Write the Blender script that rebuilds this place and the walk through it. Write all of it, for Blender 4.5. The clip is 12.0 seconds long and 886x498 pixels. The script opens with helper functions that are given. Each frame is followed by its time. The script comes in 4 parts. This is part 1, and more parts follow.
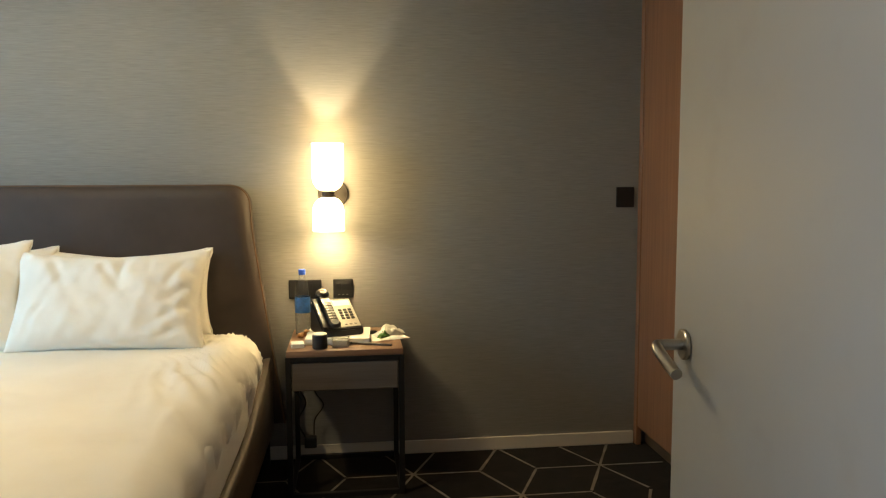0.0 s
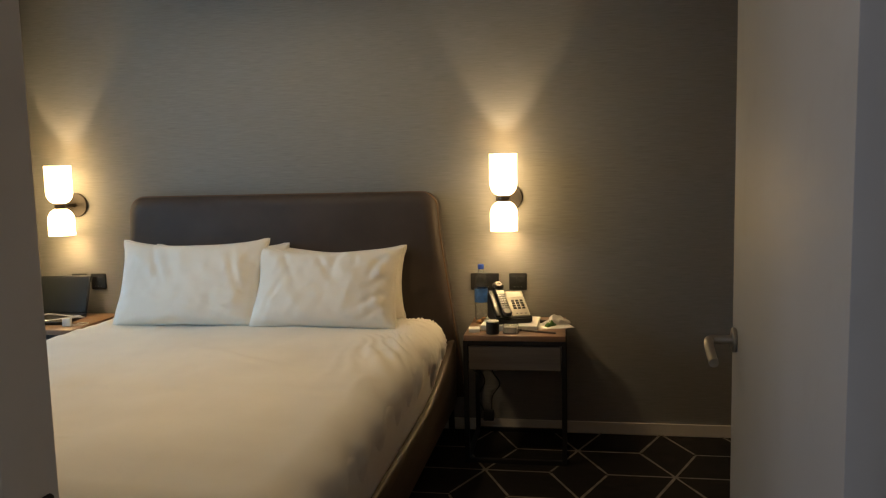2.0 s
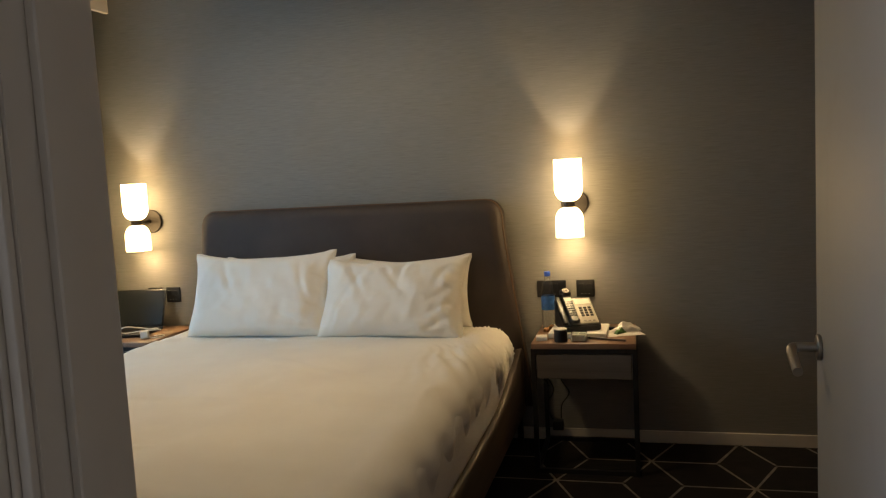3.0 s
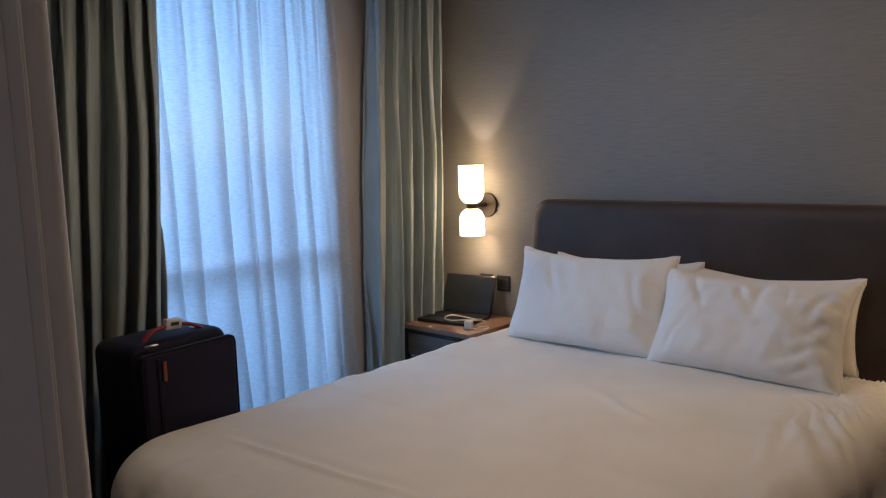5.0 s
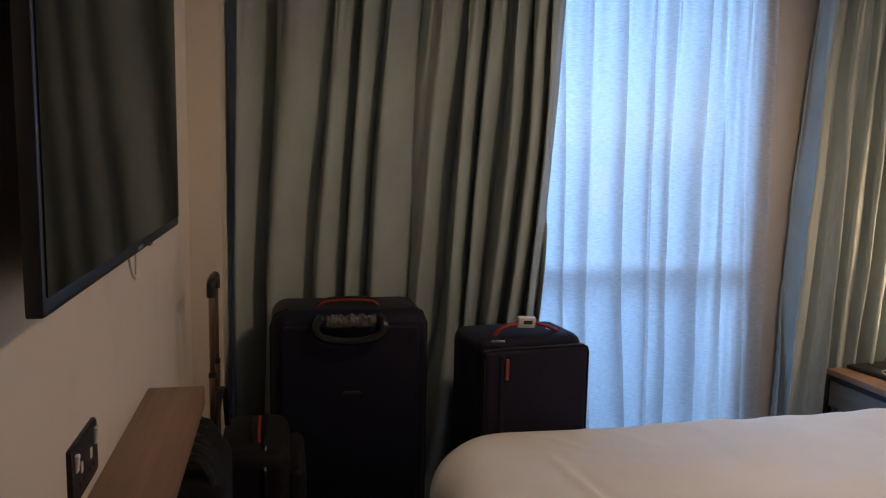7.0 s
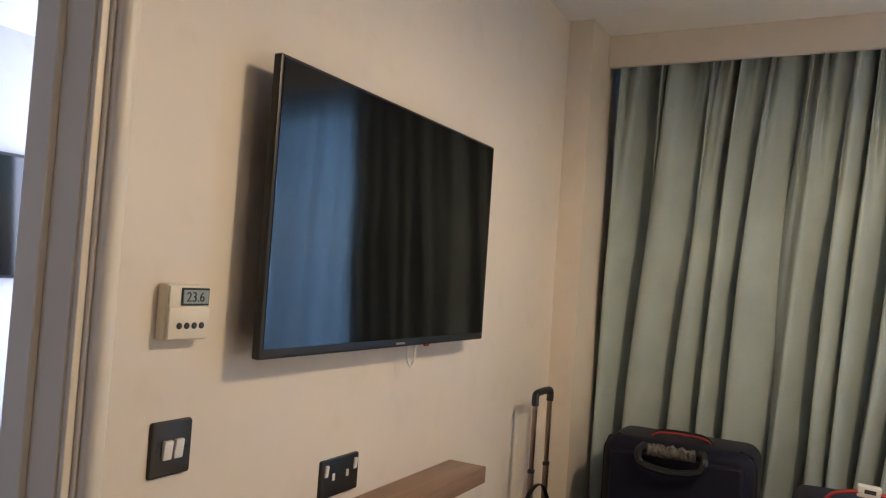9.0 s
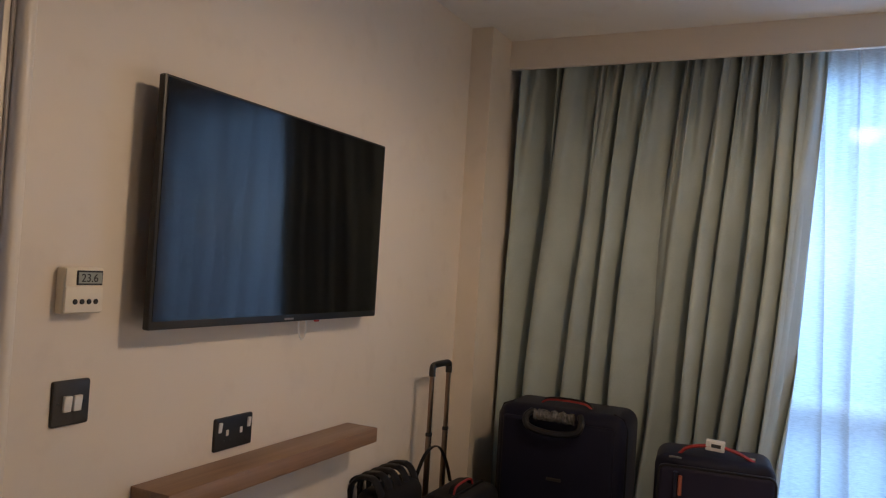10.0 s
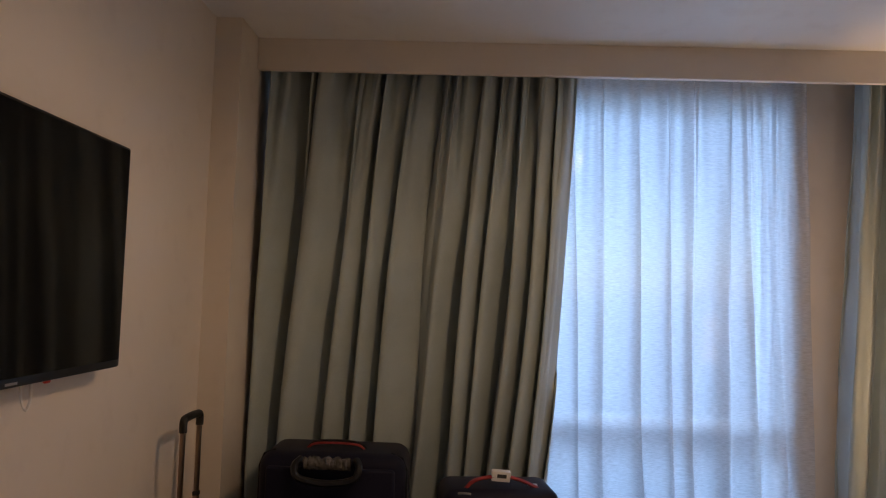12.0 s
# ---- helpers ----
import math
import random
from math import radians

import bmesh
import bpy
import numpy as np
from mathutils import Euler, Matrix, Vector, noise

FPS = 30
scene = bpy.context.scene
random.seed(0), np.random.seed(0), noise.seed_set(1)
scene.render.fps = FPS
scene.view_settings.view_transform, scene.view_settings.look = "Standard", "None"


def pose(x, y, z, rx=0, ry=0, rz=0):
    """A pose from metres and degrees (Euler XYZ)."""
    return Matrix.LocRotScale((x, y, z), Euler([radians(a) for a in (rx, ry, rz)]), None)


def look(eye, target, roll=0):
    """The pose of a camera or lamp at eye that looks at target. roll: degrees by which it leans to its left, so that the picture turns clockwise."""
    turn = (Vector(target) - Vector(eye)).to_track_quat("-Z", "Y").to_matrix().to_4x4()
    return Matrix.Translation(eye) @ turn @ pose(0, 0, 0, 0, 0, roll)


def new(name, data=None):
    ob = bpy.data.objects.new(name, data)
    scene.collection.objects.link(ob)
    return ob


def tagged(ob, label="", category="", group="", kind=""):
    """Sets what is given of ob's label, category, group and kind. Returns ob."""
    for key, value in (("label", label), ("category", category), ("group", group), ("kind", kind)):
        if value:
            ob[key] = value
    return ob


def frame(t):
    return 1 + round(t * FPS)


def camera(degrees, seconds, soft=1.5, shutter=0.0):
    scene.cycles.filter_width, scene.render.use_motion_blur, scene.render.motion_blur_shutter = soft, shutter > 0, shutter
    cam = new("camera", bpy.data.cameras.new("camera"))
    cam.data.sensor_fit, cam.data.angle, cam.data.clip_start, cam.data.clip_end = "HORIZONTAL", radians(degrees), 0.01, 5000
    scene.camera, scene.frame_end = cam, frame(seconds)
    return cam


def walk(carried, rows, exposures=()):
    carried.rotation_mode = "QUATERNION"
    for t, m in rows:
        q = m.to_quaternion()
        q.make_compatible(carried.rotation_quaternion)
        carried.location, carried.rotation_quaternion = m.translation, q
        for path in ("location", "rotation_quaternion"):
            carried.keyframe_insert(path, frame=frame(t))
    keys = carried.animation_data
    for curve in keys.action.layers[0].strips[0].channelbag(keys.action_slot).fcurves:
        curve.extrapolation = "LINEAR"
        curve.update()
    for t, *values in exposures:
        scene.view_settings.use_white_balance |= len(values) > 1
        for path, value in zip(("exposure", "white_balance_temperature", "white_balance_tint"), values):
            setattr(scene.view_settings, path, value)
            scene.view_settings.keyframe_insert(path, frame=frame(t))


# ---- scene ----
cam = camera(61.0, 12.0, soft=1.2)
PATH = [
    (0, (0.168, -3.482, 1.309), (0.41, -1.506, 1.12), -0.2),
    (0.5, (0.249, -3.728, 1.378), (0.301, -1.741, 1.157), 0.4),
    (1, (0.33, -3.888, 1.391), (0.195, -1.907, 1.157), -0.1),
    (1.5, (0.382, -3.896, 1.404), (0.125, -1.925, 1.181), -0.7),
    (2, (0.392, -3.888, 1.391), (0.061, -1.927, 1.18), -1.4),
    (2.5, (0.39, -3.9, 1.414), (-0.03, -1.956, 1.201), -2.4),
    (2.7, (0.393, -3.899, 1.385), (-0.054, -1.959, 1.191), -2.7),
    (4.3, (0.296, -3.515, 1.518), (-0.650, -1.770, 1.273), -2.9),
    (4.5, (0.298, -3.461, 1.527), (-0.755, -1.781, 1.263), -2.7),
    (5, (0.286, -3.282, 1.517), (-1.056, -1.819, 1.271), -1.7),
    (5.5, (0.284, -3.172, 1.525), (-1.275, -1.949, 1.246), -0.8),
    (6, (0.290, -3.110, 1.522), (-1.416, -2.102, 1.242), -0.3),
    (6.5, (0.262, -3.015, 1.500), (-1.569, -2.252, 1.249), -0.2),
    (7, (0.216, -2.828, 1.517), (-1.725, -2.409, 1.269), 1.2),
    (7.5, (0.174, -2.646, 1.511), (-1.815, -2.738, 1.326), 2.7),
    (7.7, (0.146, -2.582, 1.492), (-1.831, -2.850, 1.344), 3.3),
    (9.3, (0.591, -1.971, 1.531), (-1.156, -2.94, 1.613), 3.9),
    (9.5, (0.62, -1.869, 1.529), (-1.137, -2.822, 1.593), 4.0),
    (10, (0.658, -1.759, 1.535), (-1.142, -2.629, 1.579), 3.5),
    (10.5, (0.701, -1.826, 1.529), (-1.168, -2.537, 1.579), 2.9),
    (11, (0.771, -1.984, 1.538), (-1.161, -2.49, 1.644), 2.4),
    (11.5, (0.656, -2.089, 1.55), (-1.316, -2.391, 1.692), 2.1),
    (12, (0.421, -2.162, 1.562), (-1.574, -2.22, 1.686), 1.8),
]
EXPOSURES = [(0, 1.5, 6000, 4), (0.5, 1.3, 6000, 4), (1.0, 0.85, 6200, 6), (1.5, 0.55, 6350, 12), (2.5, 0.5, 6350, 12), (4.5, 0.3, 5500, 15), (5.0, 0.12, 5350, 25), (5.5, 0.16, 5600, 25), (6.2, 0.26, 5700, 26), (7.0, 0.36, 5600, 27), (7.7, 0.58, 5700, 27), (9.3, 1.75, 5300, 17), (9.7, 1.45, 5400, 20), (10.1, 0.8, 5650, 27), (10.6, 0.5, 5950, 34), (11, 0.28, 6200, 35), (12.0, 0.34, 6100, 33)]
walk(cam, [(t, look(eye, target, roll)) for t, eye, target, roll in PATH], EXPOSURES)
DAY, SKYSIDE, LOUNGE = 1.2, 18, 25
LAMP_UP, LAMP_DOWN, GLASS_GLOW = 12.0, 2.5, 7.0
DOWNLIGHT, DOWNLIGHT_X, DOWNLIGHT_Y = 36.0, -1.02, -1.45
LAMP_XS, LAMP_Y = (0.07, -2.39), -0.12
DOOR_OPEN = 95

# ---- world and light ----
world = bpy.data.worlds.new("sky")
scene.world = world
world.use_nodes = True
wn = world.node_tree.nodes
sky = wn.new("ShaderNodeTexSky")
sky.sky_type = "NISHITA"
sky.sun_disc = False
sky.sun_elevation = radians(14)
sky.sun_rotation = radians(120)
wn["Background"].inputs["Strength"].default_value = 0.05
world.node_tree.links.new(sky.outputs["Color"], wn["Background"].inputs["Color"])


def window_light(name, m, w, h, watts, colour):
    d = bpy.data.lights.new(name, "AREA")
    d.shape, d.size, d.size_y, d.energy, d.color = "RECTANGLE", w, h, watts, colour
    ob = new(name, d)
    ob.matrix_world = m
    return ob


window_light("window_daylight", look((-2.96, -1.67, 1.28), (0, -1.67, 1.28)), 1.8, 2.2, DAY, (0.35, 0.65, 1.0))
side = window_light("window_skylight", look((-4.7, -2.5, 1.9), (-1.6, -0.6, 1.25)), 1.5, 1.8, SKYSIDE, (0.37, 0.71, 1.0))
side.data.spread = radians(90)
window_light("lounge_daylight", look((-2.45, -5.2, 1.5), (0, -5.0, 1.3)), 1.6, 1.8, LOUNGE, (0.92, 0.93, 1.0))


def bulb(x, z, watts, upward):
    """A lamp bulb; the upper one throws its beam up through the open top of its shade."""
    d = bpy.data.lights.new("lamp_bulb", "SPOT" if upward else "POINT")
    if upward:
        d.spot_size, d.spot_blend = radians(66), 0.5
    d.energy, d.color, d.shadow_soft_size = watts, (1.0, 0.73, 0.40), 0.025
    ob = new("lamp_bulb", d)
    ob.matrix_world = pose(x, LAMP_Y, z, 180 if upward else 0)


for lx in LAMP_XS:
    bulb(lx, 1.357, LAMP_UP, True)
    bulb(lx, 1.165, LAMP_DOWN, False)

d = bpy.data.lights.new("downlight_beam", "SPOT")
d.energy, d.color, d.shadow_soft_size = DOWNLIGHT, (1.0, 0.715, 0.36), 0.10
d.spot_size, d.spot_blend = radians(176), 0.45
new("downlight_beam", d).location = (DOWNLIGHT_X, DOWNLIGHT_Y, 2.56)

# ---- materials ----


class Mat:
    """Small builder for node materials."""

    def __init__(self, name, rough=0.6, metal=0.0):
        self.m = bpy.data.materials.new(name)
        self.m.use_nodes = True
        self.t = self.m.node_tree
        self.b = self.t.nodes["Principled BSDF"]
        self.b.inputs["Roughness"].default_value = rough
        self.b.inputs["Metallic"].default_value = metal
        self.co = self.t.nodes.new("ShaderNodeTexCoord").outputs["Object"]
        self.bump_in = None

    def node(self, kind, **kw):
        n = self.t.nodes.new(kind)
        for k, v in kw.items():
            n.inputs[k].default_value = v
        return n

    def link(self, a, b):
        self.t.links.new(a, b)

    def mapped(self, scale):
        mp = self.node("ShaderNodeMapping")
        mp.inputs["Scale"].default_value = scale
        self.link(self.co, mp.inputs["Vector"])
        return mp.outputs["Vector"]

    def noise(self, scale, detail=4.0, stretch=(1, 1, 1), rough=0.55):
        n = self.node("ShaderNodeTexNoise", Scale=scale, Detail=detail, Roughness=rough)
        self.link(self.mapped(stretch), n.inputs["Vector"])
        return n.outputs["Fac"]

    def ramp(self, fac, stops):
        r = self.node("ShaderNodeValToRGB")
        el = r.color_ramp.elements
        while len(el) < len(stops):
            el.new(0.5)
        for e, (p, c) in zip(el, stops):
            e.position, e.color = p, (*c, 1)
        self.link(fac, r.inputs["Fac"])
        return r.outputs["Color"]

    def mix(self, fac, a, b, blend="MIX"):
        n = self.t.nodes.new("ShaderNodeMix")
        n.data_type, n.blend_type = "RGBA", blend
        for key, v in ((0, fac), (6, a), (7, b)):
            if isinstance(v, (int, float)):
                n.inputs[key].default_value = v
            elif isinstance(v, tuple):
                n.inputs[key].default_value = (*v, 1)
            else:
                self.link(v, n.inputs[key])
        return n.outputs[2]

    def colour(self, c):
        if isinstance(c, tuple):
            self.b.inputs["Base Color"].default_value = (*c, 1)
        else:
            self.link(c, self.b.inputs["Base Color"])
        return self

    def bump(self, h, strength=0.2, dist=0.002):
        n = self.node("ShaderNodeBump", Strength=strength, Distance=dist)
        self.link(h, n.inputs["Height"])
        if self.bump_in is not None:
            self.link(self.bump_in, n.inputs["Normal"])
        self.bump_in = n.outputs["Normal"]
        self.link(self.bump_in, self.b.inputs["Normal"])
        return self


def tint(c, k):
    return tuple(min(1.0, v * k) for v in c)


def simple(name, c, rough=0.5, metal=0.0, var=0.12, scale=6.0, grain=250.0, bump=0.1, dist=0.0006):
    """A plain surface with broad wear and fine grain."""
    m = Mat(name, rough, metal)
    big = m.ramp(m.noise(scale, 5), [(0.3, tint(c, 1 - var)), (0.7, tint(c, 1 + var))])
    fine = m.ramp(m.noise(grain, 3), [(0.3, (1 - var / 2,) * 3), (0.7, (1 + 0,) * 3)])
    m.colour(m.mix(1.0, big, fine, "MULTIPLY"))
    if bump:
        m.bump(m.noise(grain, 3), bump, dist)
    return m.m


def wallpaper():
    m = Mat("striated_wallpaper", 0.62)
    band = m.noise(1.0, 5, (6, 6, 330), 0.7)
    thread = m.noise(1.0, 3, (14, 14, 900), 0.6)
    base = m.ramp(band, [(0.25, (0.165, 0.160, 0.150)), (0.5, (0.225, 0.219, 0.207)), (0.8, (0.295, 0.287, 0.272))])
    m.colour(m.mix(0.35, base, m.ramp(thread, [(0.3, (0.12, 0.117, 0.108)), (0.7, (0.33, 0.322, 0.303))])))
    m.bump(band, 0.25, 0.0008).bump(thread, 0.2, 0.0004)
    return m.m


def painted(name, c, rough=0.6):
    m = Mat(name, rough)
    blot = m.ramp(m.noise(1.3, 4), [(0.3, tint(c, 0.95)), (0.7, c)])
    marks = m.ramp(m.noise(9, 6), [(0.25, (0.94, 0.93, 0.92)), (0.45, (1, 1, 1))])
    m.colour(m.mix(1.0, blot, marks, "MULTIPLY"))
    m.bump(m.noise(420, 2), 0.12, 0.0006).bump(m.noise(35, 3), 0.05, 0.001)
    return m.m


def fabric(name, c, weave=900.0, rough=0.85, var=0.15, sheen=0.2):
    m = Mat(name, rough)
    m.b.inputs["Specular IOR Level"].default_value = 0.22
    m.b.inputs["Sheen Weight"].default_value = sheen
    big = m.ramp(m.noise(4, 4), [(0.3, tint(c, 1 - var)), (0.7, tint(c, 1 + var))])
    th = m.noise(1.0, 2, (weave, weave, weave * 0.35))
    m.colour(m.mix(1.0, big, m.ramp(th, [(0.3, (0.82,) * 3), (0.7, (1,) * 3)]), "MULTIPLY"))
    m.bump(th, 0.25, 0.0005)
    return m.m


def linen():
    m = Mat("white_cotton", 0.8)
    m.b.inputs["Sheen Weight"].default_value = 0.15
    m.colour(m.ramp(m.noise(3, 4), [(0.3, (0.83, 0.80, 0.735)), (0.7, (0.90, 0.875, 0.81))]))
    m.bump(m.noise(7, 4), 0.18, 0.008).bump(m.noise(24, 5, (1, 0.6, 1), 0.68), 0.22, 0.004).bump(m.noise(900, 2), 0.12, 0.0004)
    return m.m


def wood(name, dark, light, rough=0.45, along=0):
    m = Mat(name, rough)
    st = [60, 60, 60]
    st[along] = 2.2
    grain = m.noise(1.0, 6, tuple(st), 0.65)
    st2 = [9, 9, 9]
    st2[along] = 0.6
    broad = m.noise(1.0, 3, tuple(st2))
    c1 = m.ramp(grain, [(0.3, dark), (0.7, light)])
    m.colour(m.mix(0.35, c1, m.ramp(broad, [(0.3, dark), (0.7, light)])))
    m.bump(grain, 0.15, 0.0006)
    return m.m


def carpet():
    """Near-black woven carpet; its pale line pattern is built as inlay strips."""
    m = Mat("charcoal_carpet", 0.95)
    m.b.inputs["Sheen Weight"].default_value = 0.03
    m.b.inputs["Specular IOR Level"].default_value = 0.15
    pile = m.noise(420, 3)
    wear = m.noise(9, 5, (1, 2.5, 1), 0.7)
    c1 = m.ramp(wear, [(0.35, (0.010, 0.009, 0.009)), (0.55, (0.016, 0.014, 0.013)), (0.78, (0.036, 0.030, 0.024))])
    m.colour(m.mix(1.0, c1, m.ramp(pile, [(0.3, (0.6,) * 3), (0.7, (1,) * 3)]), "MULTIPLY"))
    m.bump(pile, 0.6, 0.003)
    return m.m


def sheer_cloth():
    """Thin white voile: part light passes straight, part is scattered through."""
    m = Mat("white_voile", 0.9)
    t = m.t
    slub = m.noise(1.0, 3, (60, 34, 420), 0.6)
    weave = m.noise(1.0, 2, (500, 500, 1500))
    col = m.ramp(slub, [(0.3, (0.82, 0.84, 0.87)), (0.7, (0.92, 0.93, 0.95))])
    diff = m.node("ShaderNodeBsdfDiffuse")
    trl = m.node("ShaderNodeBsdfTranslucent")
    trp = m.node("ShaderNodeBsdfTransparent")
    m.link(col, diff.inputs["Color"])
    m.link(col, trl.inputs["Color"])
    a = m.node("ShaderNodeMixShader")
    a.inputs[0].default_value = 0.62
    m.link(diff.outputs[0], a.inputs[1])
    m.link(trl.outputs[0], a.inputs[2])
    open_weave = m.ramp(slub, [(0.36, (0.28,) * 3), (0.68, (0.52,) * 3)])
    b = m.node("ShaderNodeMixShader")
    m.link(open_weave, b.inputs[0])
    m.link(a.outputs[0], b.inputs[1])
    m.link(trp.outputs[0], b.inputs[2])
    m.link(b.outputs[0], t.nodes["Material Output"].inputs["Surface"])
    return m.m


def glow_glass(strength):
    """Opal glass of a lit lamp."""
    m = Mat("opal_lamp_glass", 0.25)
    m.colour((0.9, 0.86, 0.78))
    m.b.inputs["Emission Color"].default_value = (1.0, 0.67, 0.29, 1)
    m.b.inputs["Emission Strength"].default_value = strength
    return m.m


def clear(name, c, rough=0.02, ior=1.45):
    m = Mat(name, rough)
    m.colour(c)
    m.b.inputs["Transmission Weight"].default_value = 1.0
    m.b.inputs["IOR"].default_value = ior
    return m.m


def screen_mat(name, c, rough):
    m = Mat(name, rough)
    m.colour(c)
    m.b.inputs["Specular IOR Level"].default_value = 0.5
    return m.m


WALLPAPER = wallpaper()
PAINT = painted("cream_wall_paint", (0.76, 0.69, 0.60))
CEIL = painted("white_ceiling_paint", (0.80, 0.78, 0.75), 0.8)
LOUNGE_PAINT = painted("pale_lounge_paint", (0.62, 0.62, 0.61))
JOINERY = painted("satin_joinery_paint", (0.76, 0.70, 0.61), 0.38)
DOORPAINT = painted("grey_satin_door_paint", (0.295, 0.297, 0.30), 0.5)
SKIRT = painted("white_skirting_paint", (0.62, 0.58, 0.52), 0.4)
CARPET = carpet()
CARPETLINE = simple("taupe_carpet_line", (0.22, 0.19, 0.157), 0.95, 0, 0.3, 14, 500, 0.5, 0.002)
LINEN = linen()
PILLOWCOTTON = LINEN
LEATHER = simple("dark_brown_leather", (0.050, 0.036, 0.030), 0.62, 0, 0.2, 5, 320, 0.25, 0.0006)
PIPING = simple("tan_piping", (0.13, 0.075, 0.042), 0.5, 0, 0.15)
RAIL = wood("worn_brown_rail_hide", (0.055, 0.040, 0.028), (0.105, 0.078, 0.055), 0.5, 1)
BLACKMETAL = simple("black_powder_coat", (0.014, 0.013, 0.013), 0.5, 0.3, 0.15, 20, 600, 0.1)
WALNUT = wood("light_walnut_top", (0.17, 0.095, 0.055), (0.28, 0.165, 0.10), 0.42, 0)
DRAWER = wood("grey_oak_drawer", (0.10, 0.085, 0.075), (0.17, 0.145, 0.13), 0.5, 0)
WARDROBE = wood("warm_brown_veneer", (0.16, 0.075, 0.038), (0.27, 0.135, 0.07), 0.45, 2)
SHELFWOOD = wood("oak_veneer_shelf", (0.20, 0.115, 0.07), (0.33, 0.205, 0.13), 0.45, 0)
BRONZE = simple("dark_bronze_plate", (0.045, 0.038, 0.032), 0.4, 0.6, 0.15, 12, 500, 0.05)
PLATE = simple("pewter_switch_plate", (0.050, 0.046, 0.042), 0.42, 0.6, 0.1, 9, 600, 0.05)
BLACKPLATE = simple("matt_black_plate", (0.012, 0.012, 0.012), 0.4, 0.1, 0.1, 9, 600, 0.05)
STEEL = simple("satin_steel", (0.42, 0.40, 0.37), 0.28, 1.0, 0.08, 15, 900, 0.04)
POLE = simple("bronze_anodised_pole", (0.30, 0.22, 0.16), 0.3, 1.0, 0.08, 15, 900, 0.03)
WHITEPL = simple("white_plastic", (0.74, 0.72, 0.68), 0.35, 0, 0.04, 12, 700, 0.03)
KEYPAD = simple("grey_ivory_keypad", (0.40, 0.375, 0.32), 0.5, 0, 0.06, 12, 700, 0.03)
CREAMPL = simple("ivory_plastic", (0.76, 0.70, 0.57), 0.4, 0, 0.05, 12, 700, 0.03)
BLACKPL = simple("black_plastic", (0.010, 0.010, 0.011), 0.38, 0, 0.2, 10, 700, 0.08)
DRAPE = fabric("sage_green_drape", (0.43, 0.495, 0.48), 700, 0.75, 0.1, 0.25)
SHEER = sheer_cloth()
NAVY = fabric("navy_luggage_nylon", (0.0055, 0.0062, 0.022), 800, 0.62, 0.15, 0.05)
NAVYP = fabric("plum_navy_pocket_nylon", (0.010, 0.0085, 0.027), 800, 0.6, 0.12, 0.05)
BLACKNY = fabric("black_nylon", (0.0075, 0.0075, 0.011), 700, 0.65, 0.2, 0.05)
GREYWEB = simple("grey_webbing", (0.045, 0.046, 0.05), 0.75, 0, 0.2, 40, 700, 0.3)
REDTRIM = simple("red_webbing", (0.30, 0.022, 0.018), 0.6, 0, 0.15, 30, 500, 0.2)
ORANGE = simple("orange_rubber_pull", (0.24, 0.06, 0.025), 0.5, 0, 0.1)
TVSCREEN = screen_mat("dark_tv_panel", (0.004, 0.004, 0.005), 0.07)
LAPSCREEN = screen_mat("dark_laptop_panel", (0.01, 0.012, 0.015), 0.3)
LCD = simple("grey_lcd", (0.30, 0.33, 0.30), 0.25, 0, 0.03, 8, 100, 0.0)
GLOW = glow_glass(GLASS_GLOW)
GLASS = clear("window_glass", (0.97, 0.98, 0.98))
PET = clear("clear_bottle_plastic", (0.95, 0.97, 0.99), 0.03, 1.4)
CAPBLUE = simple("blue_cap_plastic", (0.03, 0.10, 0.55), 0.35, 0, 0.06)
LABELBLUE = simple("blue_bottle_label", (0.06, 0.20, 0.62), 0.4, 0, 0.25, 40)
PAPER = simple("white_paper", (0.72, 0.70, 0.64), 0.7, 0, 0.06, 20)
SNACK = simple("golden_nuts", (0.40, 0.20, 0.07), 0.6, 0, 0.35, 60)
GREENFOIL = simple("green_wrapper", (0.10, 0.22, 0.05), 0.35, 0, 0.4, 50)
INK = simple("dark_ink", (0.02, 0.02, 0.022), 0.5, 0, 0.05, 20, 300, 0)
GREYINK = simple("grey_ink", (0.28, 0.27, 0.26), 0.5, 0, 0.05, 20, 300, 0)
REDLED = simple("red_led_plastic", (0.45, 0.03, 0.02), 0.4, 0, 0.05)
FILM = simple("crumpled_film", (0.11, 0.105, 0.10), 0.16, 0, 0.5, 45, 120, 0.6, 0.004)
CLEARWRAP = clear("crumpled_clear_wrap", (0.9, 0.9, 0.9), 0.2, 1.3)

# ---- mesh helpers ----


def finish(bm, smooth=True, angle=35):
    bmesh.ops.recalc_face_normals(bm, faces=bm.faces)
    if smooth:
        for f in bm.faces:
            f.smooth = True
        lim = radians(angle)
        for e in bm.edges:
            e.smooth = e.is_boundary or (e.is_manifold and e.calc_face_angle(0) < lim)
    return bm


def mesh_of(name, bm, material, smooth=True, angle=35):
    finish(bm, smooth, angle)
    me = bpy.data.meshes.new(name)
    bm.to_mesh(me)
    bm.free()
    me.materials.append(material)
    return me


def part(name, bm, material, parent=None, label="", smooth=True, angle=35):
    """One bmesh as one mesh object under a thing or a part."""
    ob = new(name, mesh_of(name, bm, material, smooth, angle))
    if parent is not None:
        ob.parent = parent
    if label:
        ob["label"] = label
    return ob


def thing(name, label, category, loc=(0, 0, 0), rz=0.0, group="", kind=""):
    ob = new(name)
    ob.empty_display_size = 0.05
    ob.matrix_world = pose(*loc, 0, 0, rz)
    return tagged(ob, label, category, group, kind)


